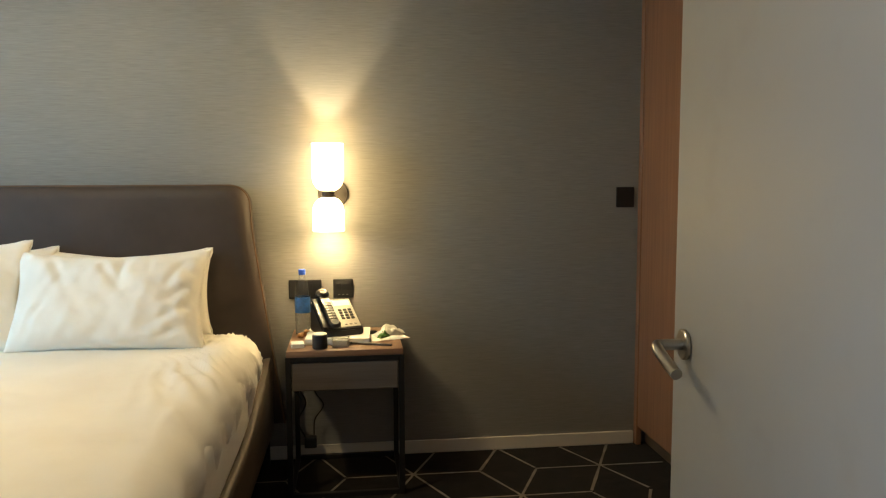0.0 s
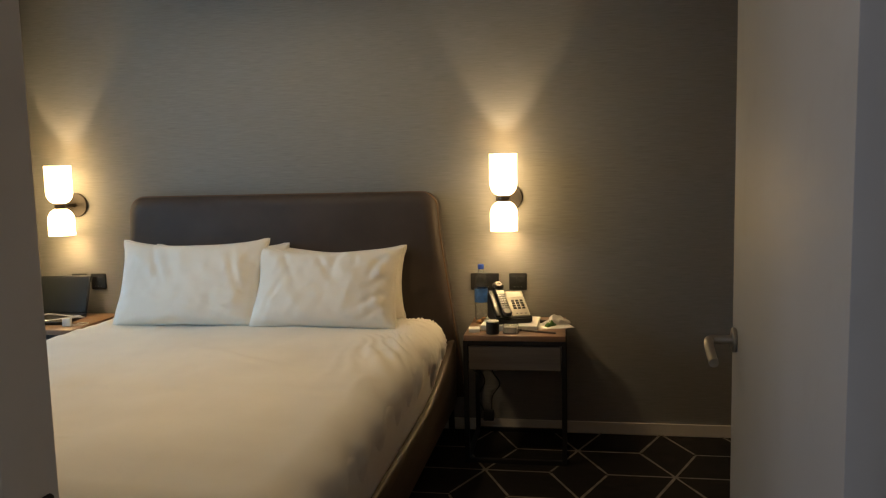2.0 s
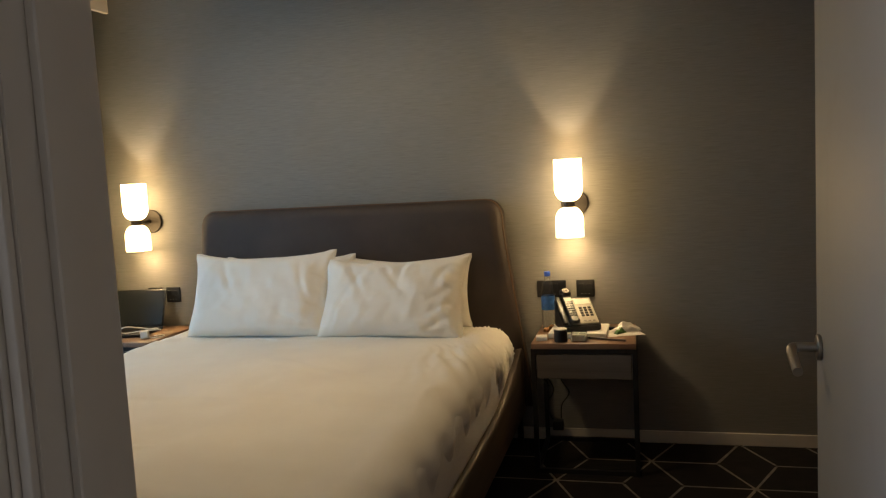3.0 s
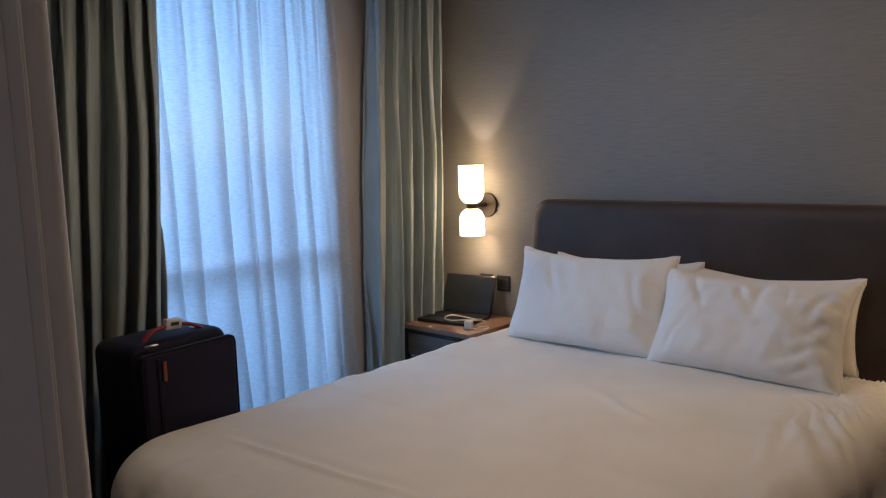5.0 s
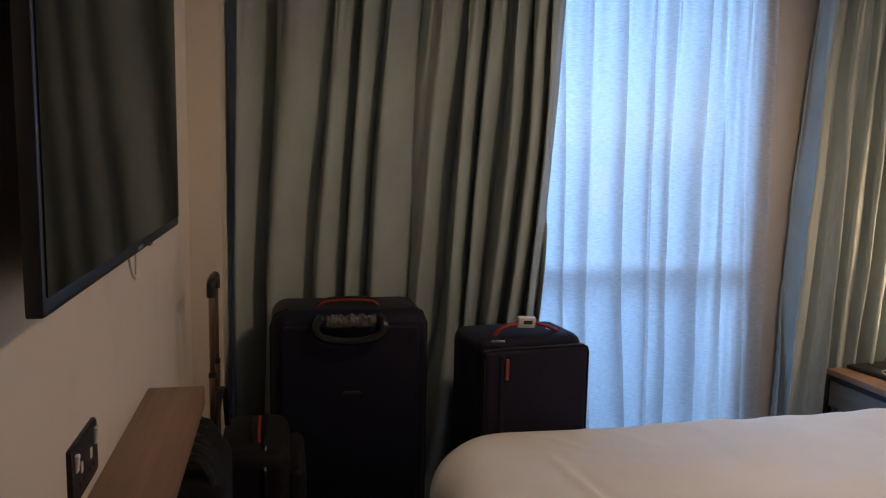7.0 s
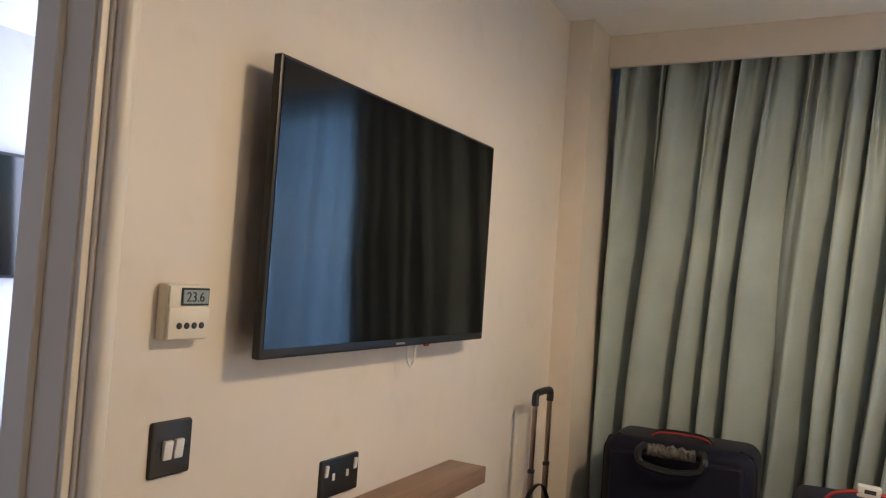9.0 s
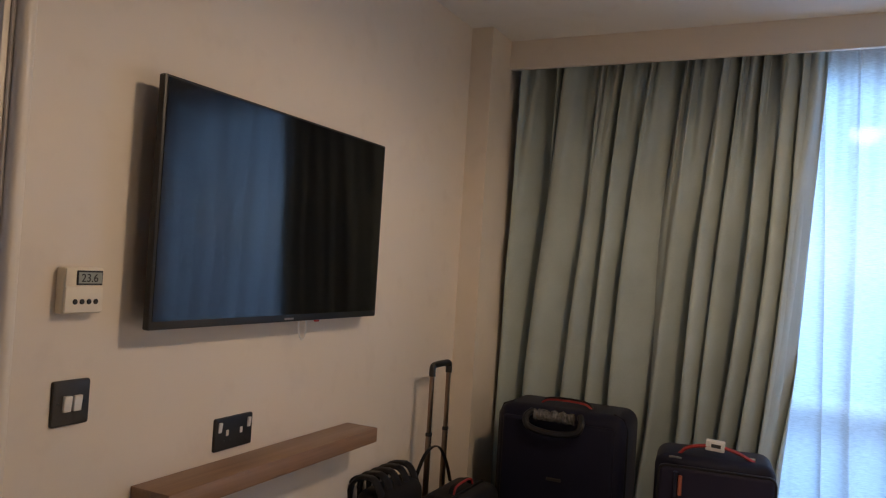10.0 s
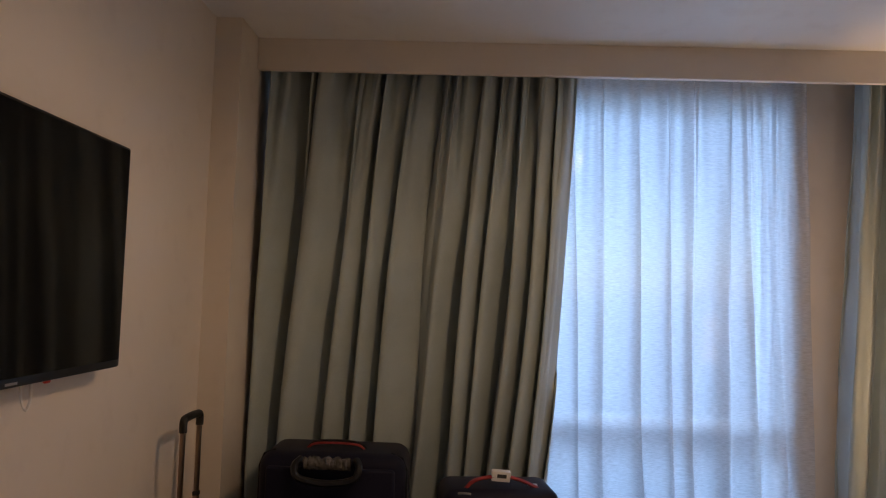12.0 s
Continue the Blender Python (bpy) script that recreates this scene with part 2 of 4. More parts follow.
def box(x0, x1, y0, y1, z0, z1, bevel=0.0, seg=2, bm=None):
    own = bmesh.new()
    r = bmesh.ops.create_cube(own, size=1)
    for v in r["verts"]:
        v.co = Vector(((x0 + x1) / 2 + v.co.x * (x1 - x0), (y0 + y1) / 2 + v.co.y * (y1 - y0), (z0 + z1) / 2 + v.co.z * (z1 - z0)))
    if bevel:
        bmesh.ops.bevel(own, geom=list(own.edges), offset=bevel, segments=seg, profile=0.5, affect="EDGES")
    if bm is None:
        return own
    return join(bm, own)


def join(bm, other):
    me = bpy.data.meshes.new("tmp")
    other.to_mesh(me)
    other.free()
    bm.from_mesh(me)
    bpy.data.meshes.remove(me)
    return bm


def moved(bm, m):
    bmesh.ops.transform(bm, matrix=m, verts=bm.verts)
    return bm


def lathe(profile, n=28, cap=False):
    """Turn (radius, height) pairs round z."""
    bm = bmesh.new()
    rings = []
    for r, z in profile:
        if r < 1e-5:
            rings.append([bm.verts.new((0, 0, z))])
        else:
            rings.append([bm.verts.new((r * math.cos(2 * math.pi * i / n), r * math.sin(2 * math.pi * i / n), z)) for i in range(n)])
    for a, b in zip(rings, rings[1:]):
        for i in range(n):
            j = (i + 1) % n
            if len(a) == 1 and len(b) == 1:
                continue
            if len(a) == 1:
                bm.faces.new((a[0], b[i], b[j]))
            elif len(b) == 1:
                bm.faces.new((a[i], a[j], b[0]))
            else:
                bm.faces.new((a[i], a[j], b[j], b[i]))
    return bm


def cyl(r, z0, z1, n=20, bevel=0.0):
    if bevel:
        return lathe([(0, z0), (r - bevel, z0), (r, z0 + bevel), (r, z1 - bevel), (r - bevel, z1), (0, z1)], n)
    return lathe([(0, z0), (r, z0), (r, z1), (0, z1)], n)


def tube(points, r, n=8, flat=1.0, steps=6):
    """A round cord along a smooth line through the points."""
    P = [Vector(p) for p in points]
    line = []
    for i in range(len(P) - 1):
        p0, p1, p2, p3 = P[max(i - 1, 0)], P[i], P[i + 1], P[min(i + 2, len(P) - 1)]
        for k in range(steps):
            t = k / steps
            line.append(0.5 * ((2 * p1) + (p2 - p0) * t + (2 * p0 - 5 * p1 + 4 * p2 - p3) * t * t + (3 * p1 - p0 - 3 * p2 + p3) * t ** 3))
    line.append(P[-1])
    bm = bmesh.new()
    rings = []
    d0 = (line[1] - line[0]).normalized()
    s = d0.cross(Vector((0, 0, 1)))
    if s.length < 0.2:
        s = d0.cross(Vector((0, 1, 0)))
    for i, p in enumerate(line):
        d = (line[min(i + 1, len(line) - 1)] - line[max(i - 1, 0)]).normalized()
        s = s - d * s.dot(d)
        s.normalize()
        u = s.cross(d)
        rings.append([bm.verts.new(p + r * (math.cos(2 * math.pi * k / n) * s + flat * math.sin(2 * math.pi * k / n) * u)) for k in range(n)])
    for a, b in zip(rings, rings[1:]):
        for k in range(n):
            bm.faces.new((a[k], a[(k + 1) % n], b[(k + 1) % n], b[k]))
    bm.faces.new(rings[0])
    bm.faces.new(rings[-1])
    return bm


def sheet(nu, nv, fn):
    """A grid of points fn(u, v) with u and v from 0 to 1."""
    bm = bmesh.new()
    g = [[bm.verts.new(fn(i / nu, j / nv)) for j in range(nv + 1)] for i in range(nu + 1)]
    for i in range(nu):
        for j in range(nv):
            bm.faces.new((g[i][j], g[i + 1][j], g[i + 1][j + 1], g[i][j + 1]))
    return bm


def rounded_slab(w, h, d, r, seg=6, bevel=0.004):
    """A plate in the xz plane, w by h, with corners of radius r, thickness d towards -y from y = 0."""
    pts = []
    for cx, cz, a0 in ((w / 2 - r, h / 2 - r, 0), (-w / 2 + r, h / 2 - r, 90), (-w / 2 + r, -h / 2 + r, 180), (w / 2 - r, -h / 2 + r, 270)):
        for k in range(seg + 1):
            a = radians(a0 + 90 * k / seg)
            pts.append((cx + r * math.cos(a), cz + r * math.sin(a)))
    bm = bmesh.new()
    rings = []
    for y, ins in ((0, 0), (-d + bevel, 0), (-d + bevel * 0.3, bevel * 0.3), (-d, bevel)):
        rings.append([bm.verts.new((x * (1 - 2 * ins / w), y, z * (1 - 2 * ins / h))) for x, z in pts])
    n = len(pts)
    for a, b in zip(rings, rings[1:]):
        for k in range(n):
            bm.faces.new((a[k], a[(k + 1) % n], b[(k + 1) % n], b[k]))
    bm.faces.new(rings[0])
    bm.faces.new(rings[-1])
    return bm


def structure(name, bm, material, label="", smooth=True):
    return tagged(part(name, bm, material, None, label, smooth), label, "", "", "structure")

# ---- structure ----
NW, SW, CW, EW = 0.0, -3.12, -3.25, 2.15
CEILZ = 2.58
LS = -5.7
WX = -2.78
WE = -0.82
JL, JR, DOORH = -0.212, 0.705, 2.06

structure("floor", box(-3.1, EW + 0.1, LS - 0.1, 0.12, -0.08, 0.0), CARPET, "charcoal carpet with a pale geometric line pattern")
structure("wall_north", box(-3.0, EW, 0.0, 0.12, 0, CEILZ), WALLPAPER, "taupe striated wallpaper on the headboard wall")
structure("wall_east", box(EW, EW + 0.1, LS, 0.12, 0, CEILZ), PAINT, "cream painted wall")
b = box(-3.0, JL - 0.03, CW, SW, 0, CEILZ)
box(JR + 0.03, EW, CW, SW, 0, CEILZ, bm=b)
box(JL - 0.03, JR + 0.03, CW, SW, DOORH + 0.03, CEILZ, bm=b)
structure("wall_south", b, PAINT, "cream painted wall round the doorway", False)
b = box(-3.0, WX, SW, -2.6, 0, CEILZ)
box(-3.0, WX, WE, 0.0, 0, CEILZ, bm=b)
box(-3.0, WX, -2.6, WE, 0, 0.12, bm=b)
box(-3.0, WX, -2.6, WE, 2.44, CEILZ, bm=b)
structure("wall_west", b, PAINT, "cream painted wall with a tall window opening", False)
structure("column", box(WX, -2.32, SW, -3.02, 0, CEILZ), PAINT, "cream painted boxed column in the corner")
structure("pelmet", box(-2.565, -2.54, -3.0195, 0.0, 2.45, CEILZ, 0.002, 1), PAINT, "cream painted pelmet above the curtains")
structure("ceiling", box(-3.0, EW + 0.1, LS - 0.1, 0.12, CEILZ, CEILZ + 0.1), CEIL, "white painted ceiling")
b = box(-2.7, -2.6, LS, -5.45, 0, CEILZ)
box(-2.7, -2.6, -3.75, CW, 0, CEILZ, bm=b)
box(-2.7, -2.6, -5.45, -3.75, 0, 0.5, bm=b)
box(-2.7, -2.6, -5.45, -3.75, 2.3, CEILZ, bm=b)
structure("wall_lounge_west", b, LOUNGE_PAINT, "pale painted lounge wall with a window opening", False)
structure("wall_lounge_south", box(-2.7, EW, LS - 0.1, LS, 0, CEILZ), LOUNGE_PAINT, "pale painted lounge wall")


def window(name, x, y0, y1, z0, z1, transom, label):
    w = thing(name, label, "window", (x, 0, 0), kind="structure")
    fr = box(-0.03, 0.03, y0, y0 + 0.06, z0, z1, 0.004, 1)
    box(-0.03, 0.03, y1 - 0.06, y1, z0, z1, 0.004, 1, fr)
    box(-0.03, 0.03, y0 + 0.06, y1 - 0.06, z0, z0 + 0.06, 0.004, 1, fr)
    box(-0.03, 0.03, y0 + 0.06, y1 - 0.06, z1 - 0.06, z1, 0.004, 1, fr)
    part("window_frame", fr, SKIRT, w)
    if transom:
        part("transom", box(-0.035, 0.045, y0 + 0.06, y1 - 0.06, transom - 0.028, transom + 0.022, 0.006, 1), SKIRT, w)
    p = part("pane", box(-0.004, 0.004, y0 + 0.06, y1 - 0.06, z0 + 0.06, z1 - 0.06), GLASS, w)
    p.visible_shadow = False
    return w


window("window_1", -2.9, -2.6, WE, 0.12, 2.44, 1.05, "tall window behind a white voile curtain")
window("window_2", -2.65, -5.45, -3.75, 0.5, 2.3, 0, "lounge window with a dark frame")


def skirting(name, x0, x1, y0, y1):
    b = box(x0, x1, y0, y1, 0, 0.062, 0.002, 1)
    structure(name, b, SKIRT, "off-white painted skirting board")


skirting("baseboard", -2.7, 1.535, -0.014, -0.0005)
skirting("baseboard", -2.32, -0.2705, SW + 0.0005, SW + 0.014)
skirting("baseboard", 0.7635, EW, SW + 0.0005, SW + 0.014)

# door lining, stops and architraves
b = box(JL - 0.03, JL, CW - 0.002, SW + 0.002, 0, DOORH + 0.03)
box(JR, JR + 0.03, CW - 0.002, SW + 0.002, 0, DOORH + 0.03, bm=b)
box(JL, JR, CW - 0.002, SW + 0.002, DOORH, DOORH + 0.03, bm=b)
box(JL, JL + 0.013, -3.215, -3.18, 0, DOORH - 0.013, 0.002, 1, bm=b)
box(JR - 0.013, JR, -3.215, -3.18, 0, DOORH - 0.013, 0.002, 1, bm=b)
box(JL, JR, -3.215, -3.18, DOORH - 0.013, DOORH, 0.002, 1, bm=b)
structure("door_lining", b, JOINERY, "cream satin painted door lining with stops", False)


def architrave(side, y, d):
    """Moulded frame round the opening: flat board, a bead near the opening and a raised outer band."""
    b = bmesh.new()
    for off, w, th, bev in ((0.004, 0.014, 0.011, 0.002), (0.0185, 0.006, 0.018, 0.0025), (0.025, 0.032, 0.040, 0.0145)):
        y0, y1 = (y, y + d * th) if d > 0 else (y + d * th, y)
        box(JL - off - w, JL - off, y0, y1, 0, DOORH + off + w, bev, 5, b)
        box(JR + off, JR + off + w, y0, y1, 0, DOORH + off + w, bev, 5, b)
        box(JL - off, JR + off, y0, y1, DOORH + off, DOORH + off + w, bev, 5, b)
    structure("architrave", b, JOINERY, "cream satin painted moulded " + side + " architrave")


architrave("bedroom", SW + 0.0025, 1)
architrave("lounge", CW - 0.0025, -1)
st = part("strike_plate", rounded_slab(0.024, 0.07, 0.006, 0.004), BLACKMETAL)
st.matrix_world = pose(JL + 0.0015, -3.14, 0.99, 0, 0, 90)
tagged(st, "black steel strike plate let into the jamb", "strike plate", kind="structure")
# ---- door ----
door = thing("door_1", "grey satin painted flush door standing open into the bedroom", "door", (JR - 0.003, SW - 0.004, 0), -DOOR_OPEN, kind="structure")
part("leaf", box(-0.902, -0.002, -0.044, 0.0, 0.008, DOORH - 0.006, 0.002, 2), DOORPAINT, door)


def lever(parent, side):
    """Round rose and a returned lever on one face of the leaf."""
    y = -0.044 if side < 0 else 0.0
    hx, hz = -0.84, 1.025
    rose = cyl(0.026, 0, 0.009, 32, 0.002)
    moved(rose, pose(hx, y, hz, 90 if side < 0 else -90))
    h = part("handle", tube([(hx, y, hz), (hx, y + side * 0.04, hz), (hx + 0.006, y + side * 0.052, hz), (hx + 0.028, y + side * 0.056, hz - 0.004),
                             (hx + 0.065, y + side * 0.055, hz - 0.014), (hx + 0.105, y + side * 0.053, hz - 0.024)], 0.0095, 14), STEEL, parent, "satin steel lever handle", angle=60)
    part("rose", rose, STEEL, h)


lever(door, -1)
lever(door, 1)
for hz in (0.25, 1.05, 1.85):
    part("hinge", moved(cyl(0.007, hz - 0.05, hz + 0.05, 14, 0.002), pose(0.004, 0.006, 0)), STEEL, door)

# ---- curtains ----


def drape(name, yt, yb, z0, z1, x, pleats, amp, seed, material, label, nu=260, solid=0.004, spread=0.55, fan=1.0, lap=0.42):
    """A hanging cloth whose folds start tight at the heading and spread and wander on the way down."""
    rnd = random.Random(seed)
    ph = [rnd.uniform(-0.9, 0.9) for _ in range(pleats + 3)]
    am = [rnd.uniform(0.35, 1.3) for _ in range(pleats + 3)]
    wd = [rnd.uniform(1 - spread, 1 + spread) for _ in range(pleats)]
    ends = [0.0]
    for wv in wd:
        ends.append(ends[-1] + wv / sum(wd))

    def fn(u, v):
        z = z1 + (z0 - z1) * v
        a, c = yt[0] + (yb[0] - yt[0]) * v, yt[1] + (yb[1] - yt[1]) * (v ** 1.3)
        i = 0
        while i < pleats - 1 and u > ends[i + 1]:
            i += 1
        f = min(1.0, max(0.0, (u - ends[i]) / (ends[i + 1] - ends[i])))
        k = i + f
        s = f * f * (3 - 2 * f)
        phase = ph[i] * (1 - s) + ph[i + 1] * s
        big = am[i] * (1 - s) + am[i + 1] * s
        wob = noise.noise(Vector((u * 7 + seed, v * 1.6, seed))) * (0.3 + 1.1 * v)
        th = 2 * math.pi * (k + 0.35 * phase * v + 0.55 * wob)
        sn = math.sin(th)
        ridge = 0.85 if solid else 0.0
        fold = (1 - ridge) * sn + ridge * (2.3 * abs(math.sin(th / 2)) ** 0.8 - 1.3) + 0.2 * math.sin(2 * th + phase) * (1 - 0.5 * v)
        tight = (0.55 * math.sin(5.2 * math.pi * k + 2 * phase) + 0.3 * math.sin(8.6 * math.pi * k - phase)) * max(0.0, 1 - v / 0.3)
        dx = amp * big * (0.55 + 0.55 * min(1, v * 2.5)) * fold + amp * 0.7 * tight
        dy = lap * amp * math.cos(th) * big
        dx += 0.012 * noise.noise(Vector((u * 20, v * 6, seed + 5)))
        return (x + dx, a + (c - a) * u ** (fan + (1 - fan) * v ** 0.7) + dy, z)

    ob = part(name, sheet(nu, 70, fn), material, None, "", True, 180)
    if label:
        tagged(ob, label, "curtain")
    if solid:
        md = ob.modifiers.new("thick", "SOLIDIFY")
        md.thickness = solid
    return ob


drape("curtain", (-3.008, -1.745), (-3.0, -1.885), 0.015, 2.53, -2.628, 11, 0.078, 33, DRAPE, "sage green blackout curtain hanging in deep folds to the carpet", 380, fan=0.76)
drape("curtain", (-0.60, -0.06), (-0.70, -0.12), 0.015, 2.53, -2.64, 6, 0.07, 11, DRAPE, "sage green blackout curtain bunched beside the headboard wall")
sheer = drape("sheer_curtain", (-2.7, -0.755), (-2.7, -0.70), 0.02, 2.53, -2.732, 16, 0.02, 7, SHEER, "white slubbed voile curtain glowing with daylight", 420, 0, 0.45, lap=1.15)
turn_back = drape("turned_edge", (-0.90, -0.76), (-0.92, -0.705), 0.021, 2.529, -2.762, 2, 0.005, 19, SHEER, "", 60, 0, 0.3)
turn_back.parent = sheer

# ---- bed ----
BC = -1.13
bed = thing("bed", "king-size bed with a dark brown leather headboard and white duvet", "bed", (BC, 0, 0))
DX = -0.03


def headboard():
    """Padded panel, narrower at the top, with soft corners and rolled edge."""
    z0, z1, r = 0.2, 1.278, 0.085
    out = []

    def half(z):
        return 0.862 + 0.14 * (1.08 - z) if z < 1.08 else 0.862 - 0.05 * (z - 1.08)
    out.append((half(z0), z0))
    for k in range(1, 14):
        z = z0 + (z1 - r - z0) * k / 13
        out.append((half(z), z))
    hc = half(z1 - r) - r
    for k in range(1, 10):
        a = radians(90 * k / 9)
        out.append((hc + r * math.cos(a), z1 - r + r * math.sin(a)))
    pts = out + [(-x, z) for x, z in reversed(out)]
    bm = bmesh.new()
    rings = []
    for y, ins in ((-0.012, 0.0), (-0.085, 0.0), (-0.112, 0.008), (-0.128, 0.028), (-0.134, 0.06)):
        cz = 0.75
        rings.append([bm.verts.new((x * (1 - ins / 0.9), y, cz + (z - cz) * (1 - ins / 0.55))) for x, z in pts])
    n = len(pts)
    for a, c in zip(rings, rings[1:]):
        for k in range(n):
            bm.faces.new((a[k], a[(k + 1) % n], c[(k + 1) % n], c[k]))
    bm.faces.new(rings[0])
    bm.faces.new(rings[-1])
    hb = part("headboard", bm, LEATHER, bed, "dark brown leather headboard with rounded corners", angle=60)
    line = [(x, -0.088, z) for x, z in pts]
    part("piping", tube(line, 0.0042, 6, 1, 1), PIPING, hb, "tan piping")


headboard()


def side_rail(sx):
    def fn(u, v):
        y = -0.10 - 2.26 * u
        top = 0.36 + 0.16 * max(0, 1 - u / 0.35) ** 1.6
        a = 2 * math.pi * v
        c, s = math.cos(a), math.sin(a)
        e = 0.4
        px = 0.028 * math.copysign(abs(c) ** e, c)
        pz = math.copysign(abs(s) ** e, s)
        zc, hz = (top + 0.16) / 2, (top - 0.16) / 2
        return (DX * (1 - 0.3 * (1 - u)) + sx * (0.915 + 0.02 * (1 - u)) + px, y, zc + hz * pz)
    part("side_rail", sheet(24, 20, fn), RAIL, bed, "brown hide side rail", angle=50)


side_rail(1)
side_rail(-1)
part("foot_rail", box(-0.94, 0.94, -2.36, -2.31, 0.16, 0.36, 0.012, 3), RAIL, bed)
for sx in (-0.90, 0.90):
    for sy in (-0.06, -2.25):
        part("leg", box(sx - 0.014, sx + 0.014, sy - 0.014, sy + 0.014, 0, 0.20, 0.002, 1), BLACKMETAL, bed)
part("base", box(-0.9, 0.9, -2.3, -0.13, 0.19, 0.34, 0.01, 2), BLACKNY, bed)
part("mattress", box(-0.9, 0.9, -2.3, -0.14, 0.33, 0.58, 0.05, 4), LINEN, bed)


def duvet():
    """Quilt laid over the mattress: flat top with soft rumples, rounded shoulders and hanging sides."""
    hx, y0, y1 = 0.932, -2.41, -0.16
    hy, cy = (y1 - y0) / 2, (y0 + y1) / 2
    drop, r = 0.27, 0.13

    def sdf(x, y, rc):
        qx, qy = abs(x) - hx + rc, abs(y) - hy + rc
        return math.hypot(max(qx, 0), max(qy, 0)) + min(max(qx, qy), 0) - rc

    ex, ey = hx + drop, hy + drop

    def fn(u, v):
        x, y = -ex + 2 * ex * u, -ey + (2 * ey - drop) * v
        rc = (0.30 if x < 0 else 0.16) if y < 0 else 0.06
        d = sdf(x, y, rc)
        n1 = noise.noise(Vector((x * 1.6, y * 1.6, 3)))
        n2 = noise.noise(Vector((x * 5 + 9, y * 3.2, 1)))
        top = 0.645 + 0.014 * n1 + 0.005 * n2
        # pulled creases towards the pillows' outer edge
        rim = max(0.0, 1 - abs(d + 0.12) / 0.2)
        pull = max(0.0, min(1.0, (y + 0.35) / 0.8)) if x > 0 else 0.25
        ang = math.atan2(y - 0.85, x - 0.55)
        top += 0.011 * rim * pull * math.sin(46 * ang + 5 * n1 + 7 * n2)
        wr = noise.noise(Vector((ang * 9 + 0.8 * n1, math.hypot(x - 0.55, y - 0.85) * 1.8, 4)))
        top += rim * pull * 0.016 * max(0.0, 1 - abs(wr) * 6)
        # long pressed fold near the foot
        ln = (y + 0.73) - 0.10 * (x + 0.2) + 0.012 * n2
        ext = max(0.0, 1 - (abs(x + 0.25) / 0.42) ** 2)
        top += ext * (0.012 * math.exp(-(ln / 0.014) ** 2) - 0.008 * math.exp(-((ln - 0.035) / 0.025) ** 2))
        ln2 = y + 0.22 + 0.03 * n1
        top += 0.004 * math.tanh(ln2 / 0.02)
        ln3 = (y - 0.18) + 0.55 * (x - 0.25) + 0.05 * n2
        top += 0.006 * math.exp(-(ln3 / 0.03) ** 2) * max(0.0, 1 - (abs(x - 0.2) / 0.3) ** 2)
        top += 0.004 * abs(noise.noise(Vector((x * 7, y * 2.5, 12))))
        if d <= -r:
            return (DX + x, cy + y, top)
        g = 1e-3
        gx, gy = (sdf(x + g, y, rc) - d) / g, (sdf(x, y + g, rc) - d) / g
        gl = math.hypot(gx, gy) or 1
        gx, gy = gx / gl, gy / gl
        s = d + r
        bx, by = x - gx * s, y - gy * s
        arc = r * math.pi / 2
        fr = pull * 0.014 * max(0.0, 1 - abs(wr) * 5) + noise.noise(Vector((bx * 4.5, by * 4.5, 8))) * 0.016 + 0.007 * math.sin(26 * (bx + by) + 6 * n1)
        if s < arc:
            a = s / r
            out, dn = r * math.sin(a), r * (1 - math.cos(a))
            k = a / (math.pi / 2)
        else:
            k = 1.0
            out, dn = r - 0.2 * (s - arc), r + (s - arc)
        out += fr * k
        return (DX + bx + gx * out, cy + by + gy * out, top * (1 - k) + k * 0.645 - dn)

    ob = part("duvet", sheet(190, 220, fn), LINEN, bed, "white cotton duvet with soft creases", True, 180)
    md = ob.modifiers.new("thick", "SOLIDIFY")
    md.thickness, md.offset = 0.012, -1


duvet()


